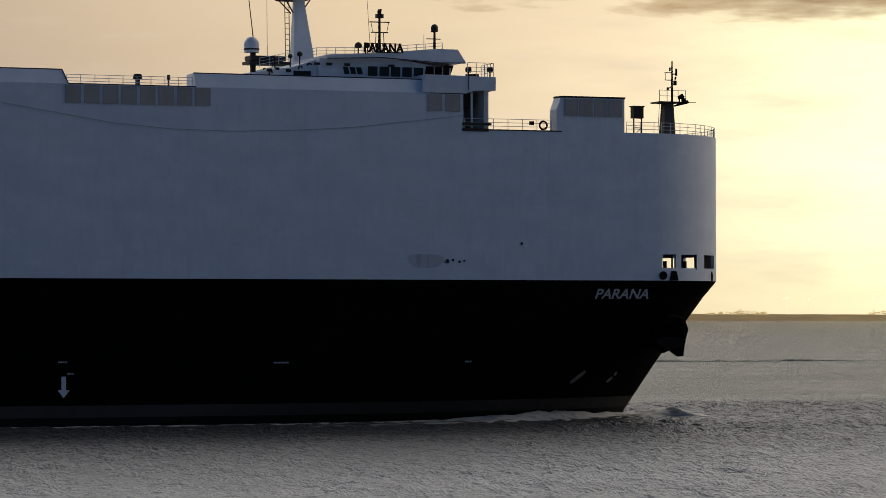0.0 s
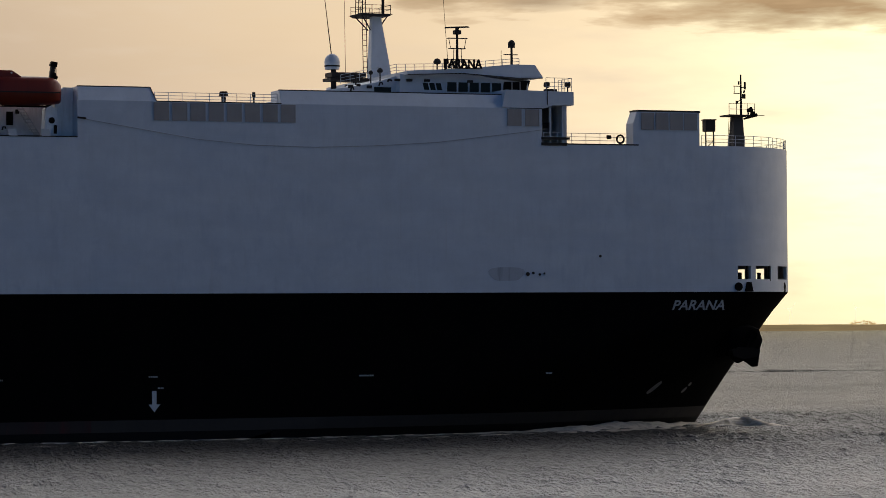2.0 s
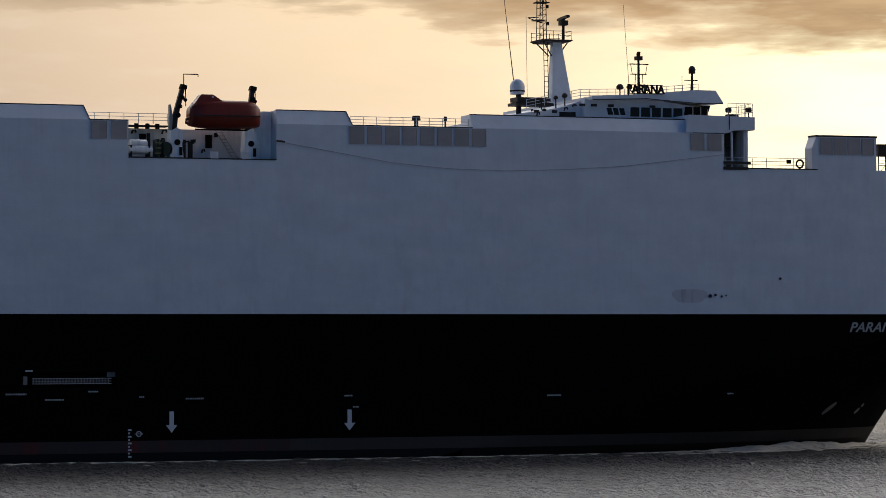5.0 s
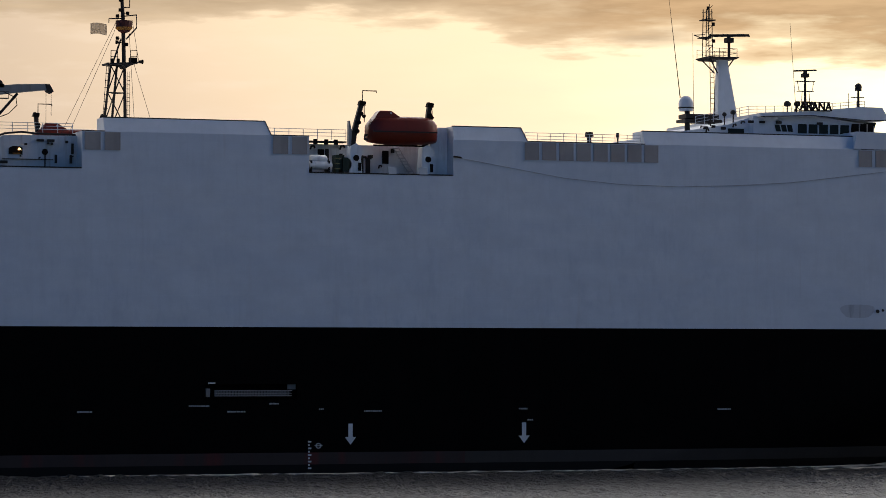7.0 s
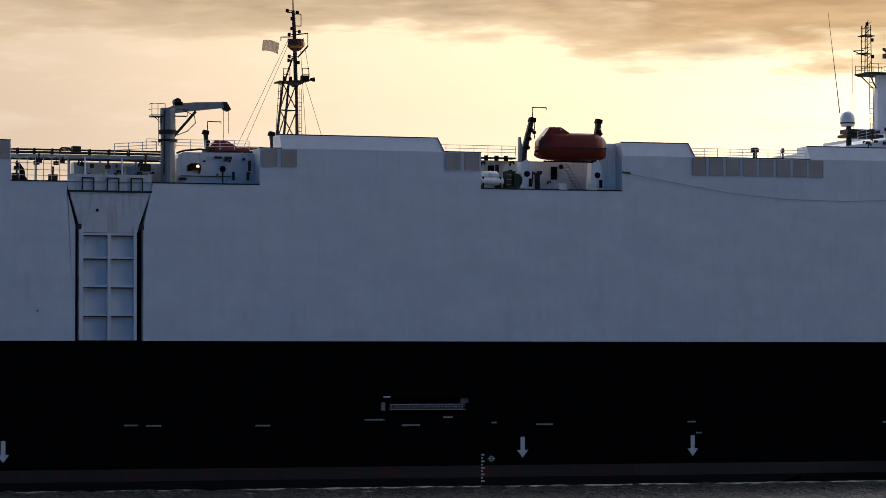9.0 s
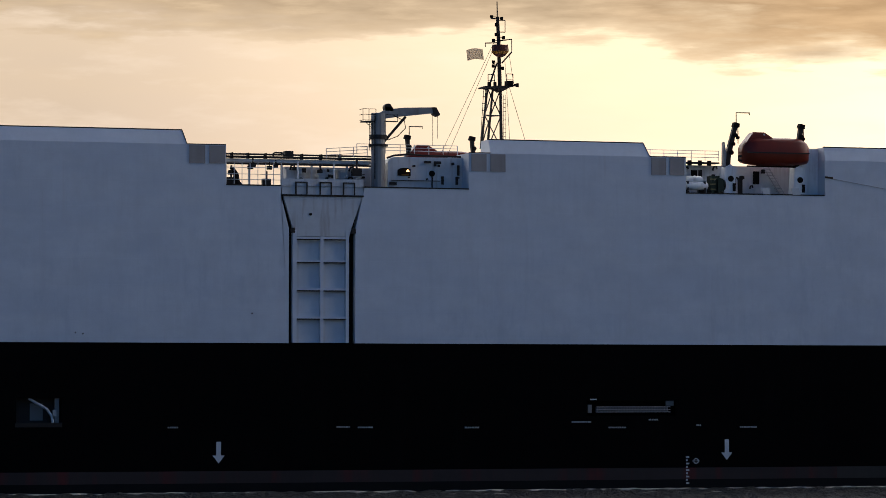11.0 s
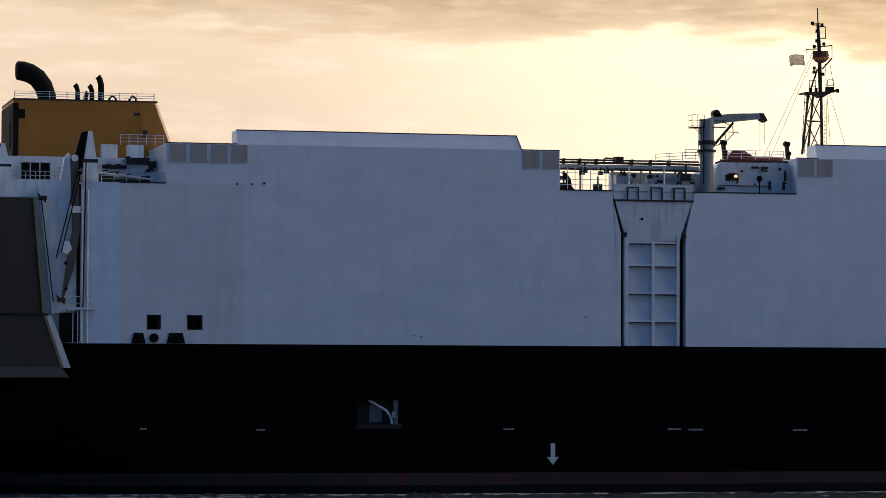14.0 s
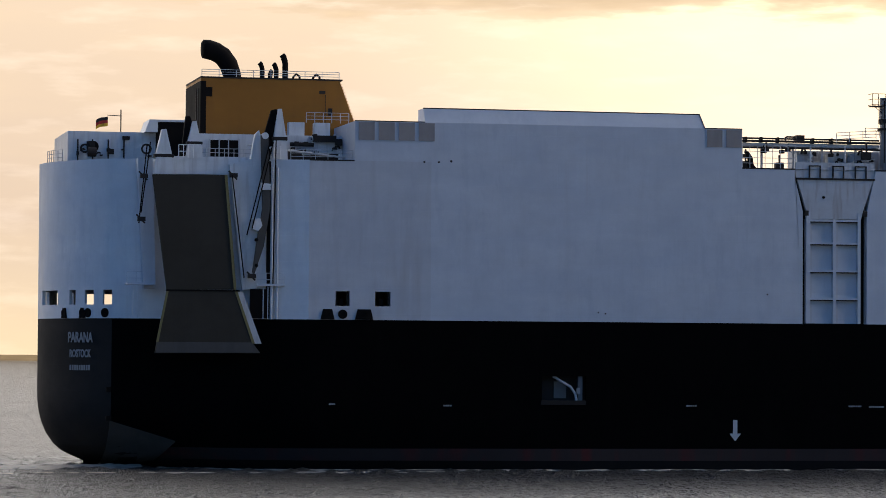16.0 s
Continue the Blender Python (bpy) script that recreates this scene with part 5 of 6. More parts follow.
    part("lamp_bracket", Shape().box(27.3, 28.0, 2.0, 2.12, 30.52, 30.6), YELLOW, rec)
    part("door_recess", Shape().cyl((30.42, 2.12, 30.75), (30.42, 2.3, 30.75), 0.3, n=12).box(30.2, 30.64, 2.11, 2.25, 30.6, 31.0).box(30.37, 30.47, 2.1, 2.2, DECKZ, 30.6), SOOT_AND_SHADE, h)
    part("roof_pipe", Shape().tube([(25.9, 2.3, 32.2), (26.6, 2.3, 32.45), (28.2, 2.3, 32.62), (29.5, 2.3, 32.5), (33.4, 2.3, 32.45)], 0.1, 6), STEEL, h)
    for x, z0, z1 in ((31.35, 29.7, 30.5), (32.95, 30.6, 31.6), (32.8, 29.7, 30.5), (29.6, 31.75, 31.95), (30.6, 31.7, 31.95), (26.1, 29.6, 29.85)):
        part("wall_fitting", Shape().box(x, x + (.22 if z1 - z0 > .4 else .7), 2.0, 2.2, z0, z1), STEEL, h)
    part("ledge", Shape().box(26.3, 31.2, 2.05, 2.2, 30.0, 30.06), STEEL, h)
    cr = part("stores_crane", Shape().cyl((25.1, 3.2, DECKZ), (25.1, 3.2, 34.2), 0.7, 0.68, 14).cyl((25.1, 3.2, 34.2), (25.1, 3.2, 36.6), 0.78, 0.72, 14), GREY_WHITE, ship, "grimy white stores crane, greyed for shade, with level jib")
    part("slew_ring", Shape().cyl((25.1, 3.2, 34.1), (25.1, 3.2, 34.5), 0.86, n=14), STEEL, cr)
    part("jib", Shape().prism([(25.0, 36.6), (25.9, 37.0), (27.6, 37.2), (30.5, 37.3), (30.8, 36.75), (30.3, 36.72), (27.2, 36.35), (25.6, 36.1)], 2.8, 3.6), GREY_WHITE, cr)
    for x in (24.6,):
        part("column_pipe", Shape().cyl((x, 2.6, 30.2), (x, 2.6, 36.3), 0.05, n=5), SOOT_AND_SHADE, cr)
    part("collar", Shape().cyl((25.1, 3.2, 33.4), (25.1, 3.2, 33.6), 0.95, n=14), STEEL, cr)
    part("hose", Shape().tube([(26.5, 2.7, 36.4), (27.6, 2.7, 35.9), (27.7, 2.7, 35.2), (26.9, 2.7, 34.4), (25.9, 2.7, 34.0)], 0.045, 5), SOOT_AND_SHADE, cr)
    part("jib_head", Shape().prism([(30.4, 37.32), (30.85, 37.3), (31.25, 36.6), (31.0, 36.42), (30.6, 36.6)], 2.75, 3.65), STEEL, cr)
    part("luffing_ram", Shape().cyl((25.7, 3.2, 33.9), (27.85, 3.2, 36.35), 0.13, n=8), STEEL, cr)
    part("winch", Shape().cyl((26.0, 2.8, 37.2), (26.0, 3.6, 37.2), 0.37, n=12).box(25.7, 26.5, 2.8, 3.6, 36.85, 37.2), STEEL, cr)
    part("hoist_wire", Shape().cyl((31.1, 3.2, 36.5), (31.1, 3.2, 34.3), 0.025, n=4).cyl((30.6, 3.2, 36.6), (30.6, 3.2, 33.6), 0.025, n=4), STEEL, cr)
    rl = Shape()
    for z in (35.9, 36.45, 36.98):
        rl.cyl((23.4, 2.6, z), (24.7, 2.6, z), 0.035, n=4).cyl((23.4, 2.6, z), (23.4, 3.8, z), 0.035, n=4)
    for x in (23.4, 24.0, 24.7):
        rl.cyl((x, 2.6, 35.8), (x, 2.6, 36.98), 0.035, n=4)
    rl.box(23.4, 24.6, 2.6, 3.8, 35.72, 35.82).cyl((24.05, 2.6, 33), (24.05, 2.6, 35.8), 0.03, n=4).cyl((24.35, 2.6, 33), (24.35, 2.6, 35.8), 0.03, n=4)
    for i in range(7):
        rl.cyl((24.05, 2.6, 33.2 + i * .38), (24.35, 2.6, 33.2 + i * .38), 0.025, n=4)
    rl.cyl((23.6, 2.7, 35.75), (24.4, 2.7, 35.1), 0.04, n=4)
    rl.box(25.6, 26.85, 2.5, 3.0, 35.78, 35.86).cyl((26.85, 2.5, 35.8), (26.85, 2.5, 36.5), 0.03, n=4).cyl((25.7, 2.5, 36.45), (26.85, 2.5, 36.45), 0.03, n=4)
    part("crane_platform", rl, STEEL, cr)
    cr.location = (-0.05, -0.8, -0.1)  # at the deck edge, before the house


open_deck()


def aft_mast():
    y = 13.0
    s = Shape()
    legs = [((38.55, y - .7), (39.35, y - .4)), ((40.88, y - .2), (40.79, y - .2)), ((39.75, y + 1.0), (40.2, y + .5))]
    for (a, b), r in zip(legs, (0.13, 0.17, 0.13)):
        s.cyl((*a, 34.0), (*b, 40.3), r, r * .85, 6)
    m = part("signal_mast", s, STEEL, ship, "dark lattice signal mast with flags")
    for u, w in ((0.02, 0.55), (0.55, 0.98)):
        p = [Vector((*a, 34.0)).lerp(Vector((*b, 40.3)), u) for a, b in legs]
        q = [Vector((*a, 34.0)).lerp(Vector((*b, 40.3)), w) for a, b in legs]
        for k in range(3):
            part("cross_brace", Shape().cyl(p[(k + 1) % 3], q[k], 0.06, n=5), STEEL, m)
        part("tie_bar", Shape().cyl(q[0], q[1], 0.055, n=5).cyl(q[1], q[2], 0.055, n=5).cyl(q[2], q[0], 0.055, n=5), STEEL, m)
    part("platform", Shape().box(38.8, 40.3, y - 1.1, y + 1.1, 40.22, 40.36).prism([(40.1, 40.42), (42.3, 40.5), (42.3, 40.62), (41.6, 40.34), (40.8, 39.9), (40.3, 40.25)], y - 1.1, y + 1.1), STEEL, m)
    part("topmast", Shape().cyl((40.8, y, 39.9), (40.66, y, 45.0), 0.21, 0.19, 10).cyl((40.66, y, 45.0), (40.52, y, 47.5), 0.2, 0.16, 10).cyl((40.52, y, 47.5), (40.48, y, 49.1), 0.07, 0.05, 6), STEEL, m)
    part("strut", Shape().cyl((39.6, y, 40.3), (40.45, y, 42.8), 0.09, n=6).cyl((41.0, y, 42.85), (42.05, y, 44.0), 0.08, n=6), STEEL, m)
    for x0, x1, z1 in ((39.19, 39.87, 41.55), (41.17, 41.83, 41.65)):
        rl = Shape()
        for z in (z1 - .6, z1):
            rl.cyl((x0, y - 1.1, z), (x1, y - 1.1, z), 0.045, n=4)
        for x in (x0, x1):
            rl.cyl((x, y - 1.1, 40.3), (x, y - 1.1, z1), 0.045, n=4)
        part("platform_rail", rl, STEEL, m)
    part("lamp_locker", Shape().box(41.15, 41.85, y - 1, y - .4, 40.45, 40.95), SOOT_AND_SHADE, m)
    part("horn", Shape().cyl((42.2, y - .3, 40.6), (42.65, y - .3, 40.62), .12, .24, 10), SOOT_AND_SHADE, m)
    for x, r in ((39.35, .2), (39.95, .17)):
        part("deck_lamp", Shape().cyl((x, y - 1, 40.36), (x, y - 1, 40.78), r, n=8), SOOT_AND_SHADE, m)
    up = Shape()
    for x, z0, z1 in ((39.24, 44.42, 44.85), (42.05, 43.95, 45.3), (41.34, 46.0, 47.2)):
        up.cyl((x, y, z0), (x, y, z1), 0.045, n=5)
    up.cyl((39.24, y, 44.83), (40.66, y, 44.9), 0.06, n=5).cyl((40.66, y, 45.1), (42.05, y, 45.3), 0.06, n=5).cyl((40.55, y, 47.2), (41.34, y, 47.2), 0.05, n=5).cyl((40.6, y, 46.0), (41.34, y, 46.0), 0.05, n=5).cyl((39.85, y, 47.35), (40.5, y, 47.35), 0.06, n=5)
    part("bracket", up, STEEL, m)
    for x, z in ((40.05, 42.9), (40.02, 42.5), (41.0, 42.3), (40.33, 45.7), (40.05, 45.1), (41.1, 45.4), (39.85, 47.5), (40.9, 47.35), (40.35, 46.7)):
        part("navigation_light", Shape().cyl((x, y - .2, z - .16), (x, y - .2, z + .16), 0.17, n=8).box(min(x, 40.7), max(x, 40.7), y - .23, y - .17, z - .03, z + .03), SOOT_AND_SHADE, m)
    ld = Shape()
    for d in (0, .3):
        ld.cyl((38.35 + d, y - 1.1, 34.1), (38.88 + d * .6, y - .7, 40.4), 0.035, n=4)
    for i in range(9):
        x = 38.35 + i * .06
        ld.cyl((x - .05, y - 1.1 + i * .045, 34.4 + i * .7), (x + .45, y - 1.1 + i * .045, 34.4 + i * .7), 0.04, n=4)
    for d in (0, .25):
        ld.cyl((41.0 + d, y - .5, 34.2), (41.0 + d, y - .5, 39.6), 0.022, n=4)
    for i in range(12):
        ld.cyl((40.95, y - .5, 34.5 + i * .42), (41.25, y - .5, 34.5 + i * .42), 0.03, n=4)
    part("ladder", ld, STEEL, m)
    for a, b in (((40.2, y, 45), (34.2, y, 32.8)), ((40.2, y, 44.5), (35.0, y, 32.8)), ((41.8, y, 40.4), (43.8, y, 34)), ((41.3, y, 43.5), (41.9, y, 34)), ((41.6, y, 44.8), (42.3, y, 40.6))):
        part("stay_wire", Shape().cyl(a, b, 0.025, n=4), STEEL, m)
    # flags: the pale one on the yard's halyard, the tricolour at the pole
    def cloth(x0, x1, z0, z1, yy, n=10, ph=0.0, droop=0.1):
        t = Shape()
        t.ring([[(x0 + (x1 - x0) * i / n, yy + .12 * math.sin(ph + 5 * i / n) + o, z + droop * math.sin(ph + 4 * i / n)) for z, o in ((z0, 0), (z1, 0), (z1, .015), (z0, .015))] for i in range(n + 1)])
        return t
    global pale_flag
    pale_flag = part("flag", cloth(-1.65, 0, -.55, .55, 0), CLOTH, ship, "pale plain flag flying from the halyard")
    pale_flag.location = (39.0, y, 43.75)
    part("dish_housing", Shape().ring([[(40.7 + math.cos(a) * r, y - .3 + math.sin(a) * r * .6, z) for a in (k * math.pi / 6 for k in range(12))] for r, z in ((.85, 44.65), (.85, 43.95), (.55, 43.55), (.2, 43.4))]), MAROON, m, "dark red bowl-shaped lamp housing")
    part("dish_base", Shape().cyl((40.7, y - .3, 43.7), (40.7, y - .3, 43.98), .68, .88, 12), YELLOW, m)
    part("coil_box", Shape().cyl((37.7, 2.2, 33.0), (37.7, 2.2, 34.0), 0.3, n=8), STEEL, m)
    return cloth


cloth = aft_mast()


# ---- stern: funnel, houses, quarter ramp ----
def funnel():
    s = Shape().ring([[(a, MID + sgn, z) for a, sgn in ((x0, -5.2), (x1, -5.2), (x1 + dx, -2), (x1 + dx, 2), (x1, 5.2), (x0, 5.2))] for x0, x1, dx, z in ((-41.8, -25.1, .8, DECKZ), (-41.8, -28.2, .8, 37.6))])
    f = part("funnel_casing", s, YELLOW, ship, "ochre yellow funnel casing with black pipes")
    part("funnel_top", Shape().box(-41.85, -27.9, MID - 5.25, MID + 5.25, 37.6, 37.75), STEEL, f)
    # black faces painted for the dark inside of the louvre
    part("louvre_opening", Shape().box(-41.86, -41.3, MID - 5.26, MID + 5.2, 31.5, 37.3).box(-41.3, -40.7, MID - 5.26, MID - 5.1, 35.8, 36.7), SOOT_AND_SHADE, f)
    for y in (MID - 4, MID - 2.8):
        part("louvre_bar", Shape().box(-41.95, -41.85, y, y + .2, 33, 36.7), STEEL, f)
    e = Shape().tube([(-37.9, MID, 37.6), (-38.0, MID, 38.4), (-38.35, MID, 39.4), (-38.95, MID, 40.2), (-39.7, MID, 40.65), (-40.4, MID, 40.85), (-40.9, MID, 40.88), (-41.05, MID, 40.88)], [.9, .9, .93, .95, .97, .98, .93, .7], 16)
    part("exhaust", e, SOOT_AND_SHADE, f, "black curved exhaust pipe", smooth=50)
    for x, h, r, b in ((-35.0, 1.75, .25, .3), (-34.2, 1.0, .24, -.2), (-33.6, 1.7, .25, .3), (-32.7, 2.6, .31, .35)):
        part("exhaust_pipe", Shape().tube([(x, MID, 37.6), (x, MID, 37.75 + h * .75), (x - b * .5, MID, 37.9 + h * .92), (x - b, MID, 37.9 + h)], r, 10), SOOT_AND_SHADE, f, smooth=50)
    for x in (-31.6, -29.6):
        part("gooseneck", Shape().tube([(x - .3, MID, 37.6), (x - .3, MID, 38.3), (x, MID, 38.65), (x + .35, MID, 38.4), (x + .35, MID, 37.9)], 0.12, 8), SOOT_AND_SHADE, f)
    part("grille", Shape().box(-30.2, -29.6, MID - 5.27, MID - 5.18, 36.3, 36.6), STEEL, f)
    part("ladder", Shape().cyl((-29.6, MID - 5.3, 33.5), (-29.6, MID - 5.3, 36.2), 0.03, n=4).box(-29.3, -28.9, MID - 5.3, MID - 5.2, 34.2, 34.9), STEEL, f)
    railing([(-41.7, MID - 5, 37.75), (-28.2, MID - 5, 37.75)], 0.7, 1.6)


funnel()
railing([(-31.6, MID - 6, 33.4), (-27.4, MID - 6, 33.4)], 1.0, 0.9)


def stern_houses():
    a = part("stern_house", Shape().prism([(-54.8, DECKZ), (-46.4, DECKZ), (-46.4, 32.05), (-54.8, 32.05)], 9.0, 22.0), BRIGHT, ship, "white stern house round the aft deck")
    # a solid black block stands for the shade in this bay
    part("dark_bay", Shape().box(-46.35, -43.4, 7.6, 12, DECKZ, 33.0), SOOT_AND_SHADE, ship, "dark open bay between stern houses")
    part("bay_roof", Shape().prism([(-47.6, 32.0), (-46.4, 32.0), (-46.4, 33.0), (-43.4, 33.0), (-43.4, 33.2), (-47.2, 33.2)], 7.4, 12), BRIGHT, ship)
    b = part("aft_deckhouse", Shape().box(-43.6, -28.7, 6.5, 26, DECKZ, 31.9), BRIGHT, ship, "stained white aft deckhouse")
    part("doorway", Shape().box(-41.5, -38.8, 6.4, 6.6, 29.5, 31.3), SOOT_AND_SHADE, b)
    for x in (-41.6, -40.7, -39.8, -38.8):
        part("doorway_bar", Shape().box(x, x + .1, 6.3, 6.42, 29.5, 31.4), RUSTY, b)
    for x, z, w, h in ((-31.6, 31.3, 2.2, .6), (-36, 30.4, .8, .6), (-33.2, 30.2, .9, .4), (-29.4, 31.0, .6, .6), (-53.0, 30.3, .8, .8), (-51, 29.9, .6, .5), (-49.6, 31.3, .7, .35), (-46.2, 30.2, .5, 1.0)):
        part("wall_fitting", Shape().box(x, x + w, 5.9 if x > -44 else 8.8, 6.5 if x > -44 else 9.0, z, z + h), STEEL, b)
    for x in (-33.8, -31.3):
        part("fan_box", Shape().box(x, x + 1.5, 7, 8.2, 31.9, 33.2), BRIGHT, ship, "white ventilation box on deck")
    g = part("mooring_gear", Shape().cyl((-33.4, 2.5, 29.5), (-30.4, 2.5, 29.5), 0.28, n=10).box(-34.6, -33.4, 2, 3, DECKZ, 30.2).box(-30.6, -29.9, 2, 3, DECKZ, 30.0), STEEL, ship, "dark mooring winch and ropes")
    part("boom", Shape().cyl((-38.6, 2.0, 30.6), (-29.4, 1.0, 29.5), 0.1, n=6), MARK, g, "pale boom lying on deck")
    for x in (-53.9, -52.5, -51.0, -49.5):
        part("bulwark_stay", Shape().box(x, x + .12, 8.85, 9.0, DECKZ, 31.3), STEEL, a)
    part("porthole_ring", Shape().cyl((-52.4, 8.85, 30.6), (-52.4, 9.0, 30.6), .55, n=14), SOOT_AND_SHADE, a)
    staff = part("flagstaff", Shape().cyl((-49.4, 12, 32.0), (-49.4, 12, 34.4), 0.06, n=6).cyl((-49.4, 12, 33.8), (-50.7, 12, 33.85), 0.04, n=5), STEEL, ship, "thin stern flagstaff with ensign")
    global ensign
    for k, mat in enumerate((FLAG_K, FLAG_R, FLAG_Y)):
        z1 = -.05 - k * .3
        t = Shape().ring([[(-1.15 + 1.15 * i / 8, .1 * math.sin(6 * i / 8) + o, z + .08 * math.sin(5 * i / 8) - .45 + .45 * i / 8) for z, o in ((z1 - .3, 0), (z1, 0), (z1, .02), (z1 - .3, .02))] for i in range(9)])
        if k == 0:
            ensign = part("ensign", t, mat, ship, "black, red and gold striped ensign")
            ensign.location = (-50.65, 12, 33.85)
        else:
            part("stripe", t, mat, ensign)
    for x0, z, n in ((-45.3, DECKZ, 4), (-36.6, DECKZ, 3)):
        rl = Shape()
        for k in range(n):
            rl.cyl((x0 + k * .45, .55, z), (x0 + k * .45, .55, z + 1.2), .045, n=5)
        for dz in (.6, 1.2):
            rl.cyl((x0, .55, z + dz), (x0 + (n - 1) * .45, .55, z + dz), .04, n=5)
        part("ramp_rail", rl, BRIGHT, ship, "short white rail beside the ramp")
    part("pipe_rack", Shape().cyl((-33.9, 5.8, 31.0), (-31.6, 5.8, 31.0), .2, n=10).box(-33.5, -33.1, 5.5, 5.9, 30.8, 31.25).box(-32.6, -32.2, 5.5, 5.9, 30.8, 31.25), STEEL, ship, "dark pipes clamped to the house wall")
    part("grey_locker", Shape().box(-35.4, -34.5, 5.6, 6.4, 30.5, 31.55), LOUVRE, ship)
    part("deck_winch", Shape().cyl((-53.0, 7.8, 30.0), (-52.2, 7.8, 30.0), .45, n=12), STEEL, ship)


stern_houses()


def tower(x, z0, z1, w, y=1.2, dark=True):
    t = part("ramp_tower", Shape().prism([(x - w, z0), (x + w, z0), (x + w * .72, z0 + (z1 - z0) * .5), (x + w * .2, z1), (x - w * .2, z1), (x - w * .72, z0 + (z1 - z0) * .5)], y, y + 1.0), BRIGHT, ship, "white tapered ramp hoisting post")
    if dark:
        part("tower_brace", Shape().prism([(x - w * 1.5, z0), (x - w * .5, z0), (x + .0, z1 - .5), (x - .35, z1 + .55), (x - .75, z1 + .5)] if x < -40 else [(x - w * 1.9, z0), (x - w * .6, z0), (x - .02, z1 - .15), (x - .3, z1 + .02), (x - .75, z1 - .1), (x - 1.5, z0 + 2.0), (x - 1.55, z0 + 1.2)], y + .8, y + 1.3), SOOT_AND_SHADE, t)
    part("tower_foot", Shape().prism([(x - w * 1.02, z0), (x + w * 1.02, z0), (x + w * .8, z0 + (z1 - z0) * .36), (x - w * .8, z0 + (z1 - z0) * .36)], y - .06, y + .5), BRIGHT, t)
    part("tower_collar", Shape().box(x - w * .95, x + w * .95, y - .04, y + 1.02, z0 + (z1 - z0) * .38, z0 + (z1 - z0) * .45), STEEL, t)


def quarter_ramp():
    y = -1.0
    r = Shape().prism([(-47.9, 27.5), (-41.2, 27.55), (-40.25, 16.9), (-46.5, 16.85)], y, y + .5)
    ramp = part("quarter_ramp", r, RAMP, ship, "dark grey-brown quarter ramp folded upright")
    part("outer_flap", Shape().prism([(-46.5, 16.75), (-40.2, 16.8), (-38.5, 11.9), (-37.7, 11.0), (-47.55, 10.95), (-47.4, 12)], y - .15, y + .35), RAMP, ramp)
    part("flap_lip", Shape().prism([(-47.4, 12.0), (-38.5, 12.0), (-37.75, 11.05), (-47.5, 11.0)], y - .2, y - .14), DIM_GREY, ramp)
    part("edge_strip", Shape().prism([(-41.2, 27.55), (-40.95, 27.55), (-40.0, 16.9), (-40.25, 16.9)], y - .1, y + .6), YEDGE, ramp)
    part("edge_strip", Shape().prism([(-40.2, 16.8), (-39.95, 16.8), (-38.25, 11.9), (-38.5, 11.9)], y - .2, y + .5), YEDGE, ramp)
    part("flap_cheek", Shape().prism([(-39.95, 16.8), (-39.4, 16.7), (-37.6, 11.9), (-38.25, 11.9)], y, y + .5), RUSTY, ramp)
    part("edge_strip", Shape().prism([(-46.55, 16.7), (-46.35, 16.7), (-47.25, 12), (-47.45, 12)], y - .2, y), YEDGE, ramp)
    part("hinge_line", Shape().box(-46.6, -39.7, y - .22, y, 16.72, 16.86), SOOT_AND_SHADE, ramp)
    g = part("ramp_girder", Shape().prism([(-40.5, 28.6), (-38.2, 29.3), (-37.3, 29.1), (-37.0, 17.2), (-39.2, 16.9), (-40.3, 27)], .5, 2.4), BRIGHT, ship, "white side girder beside the ramp")
    part("girder_slot", Shape().box(-38.5, -36.6, .3, .55, LINE + .05, 17), SOOT_AND_SHADE, g)
    for x0, x1 in ((-36.5, -36.2), (-36.0, -35.85)):
        part("guide_pipe", Shape().cyl((x0, .3, LINE), (x0, .3, 28.4), .14, n=8), WHITE, g)
    part("dark_slot", Shape().box(-36.95, -36.6, .35, .6, LINE + .05, 29), SOOT_AND_SHADE, g)
    part("sheave_block", Shape().prism([(-38.4, 23.6), (-37.7, 23.6), (-37.5, 22.9), (-37.9, 22.4), (-38.5, 22.6)], -.4, .4), BRIGHT, g)
    part("girder", Shape().prism([(-49.0, 29.2), (-47.6, 29.2), (-47.2, 17.0), (-48.3, 17.0)], 1.6, 3.0), WHITE, g)
    for a, b in (((-36.8, -.2, 30.8), (-39.0, -.6, 22.0)), ((-36.5, -.2, 30.8), (-38.5, -.5, 22.6)), ((-48.0, .2, 30.6), (-48.8, .3, 24.0)), ((-48.3, .2, 30.4), (-49.0, .3, 23.0)), ((-40.4, -.5, 27.6), (-39.2, -.5, 18)), ((-36.2, 0, 31), (-36.4, 0, 17.5))):
        part("hoist_wire", Shape().cyl(a, b, 0.06, n=5), SOOT_AND_SHADE, g)
    part("luffing_strut", Shape().prism([(-37.65, 31.4), (-36.95, 31.5), (-36.72, 24.6), (-37.3, 21.0), (-38.2, 18.3), (-38.35, 18.6), (-37.85, 22.2), (-37.42, 24.6)], -.1, .3), DIM_GREY, g, "dark steel luffing strut")
    part("strut_head", Shape().cyl((-37.25, -.15, 31.35), (-37.25, .5, 31.35), .32, n=14), BRIGHT, g)
    part("strut_post", Shape().prism([(-38.5, DECKZ), (-37.6, DECKZ), (-37.45, 31.2), (-37.75, 31.9), (-38.1, 31.5)], .6, 1.4), BRIGHT, g)
    for z in (26.6,):
        part("strut_clamp", Shape().prism([(-37.85, z + .35), (-36.6, z + .25), (-36.75, z), (-36.6, z - .3), (-37.85, z - .35), (-37.6, z)], -.2, .1), BRIGHT, g)
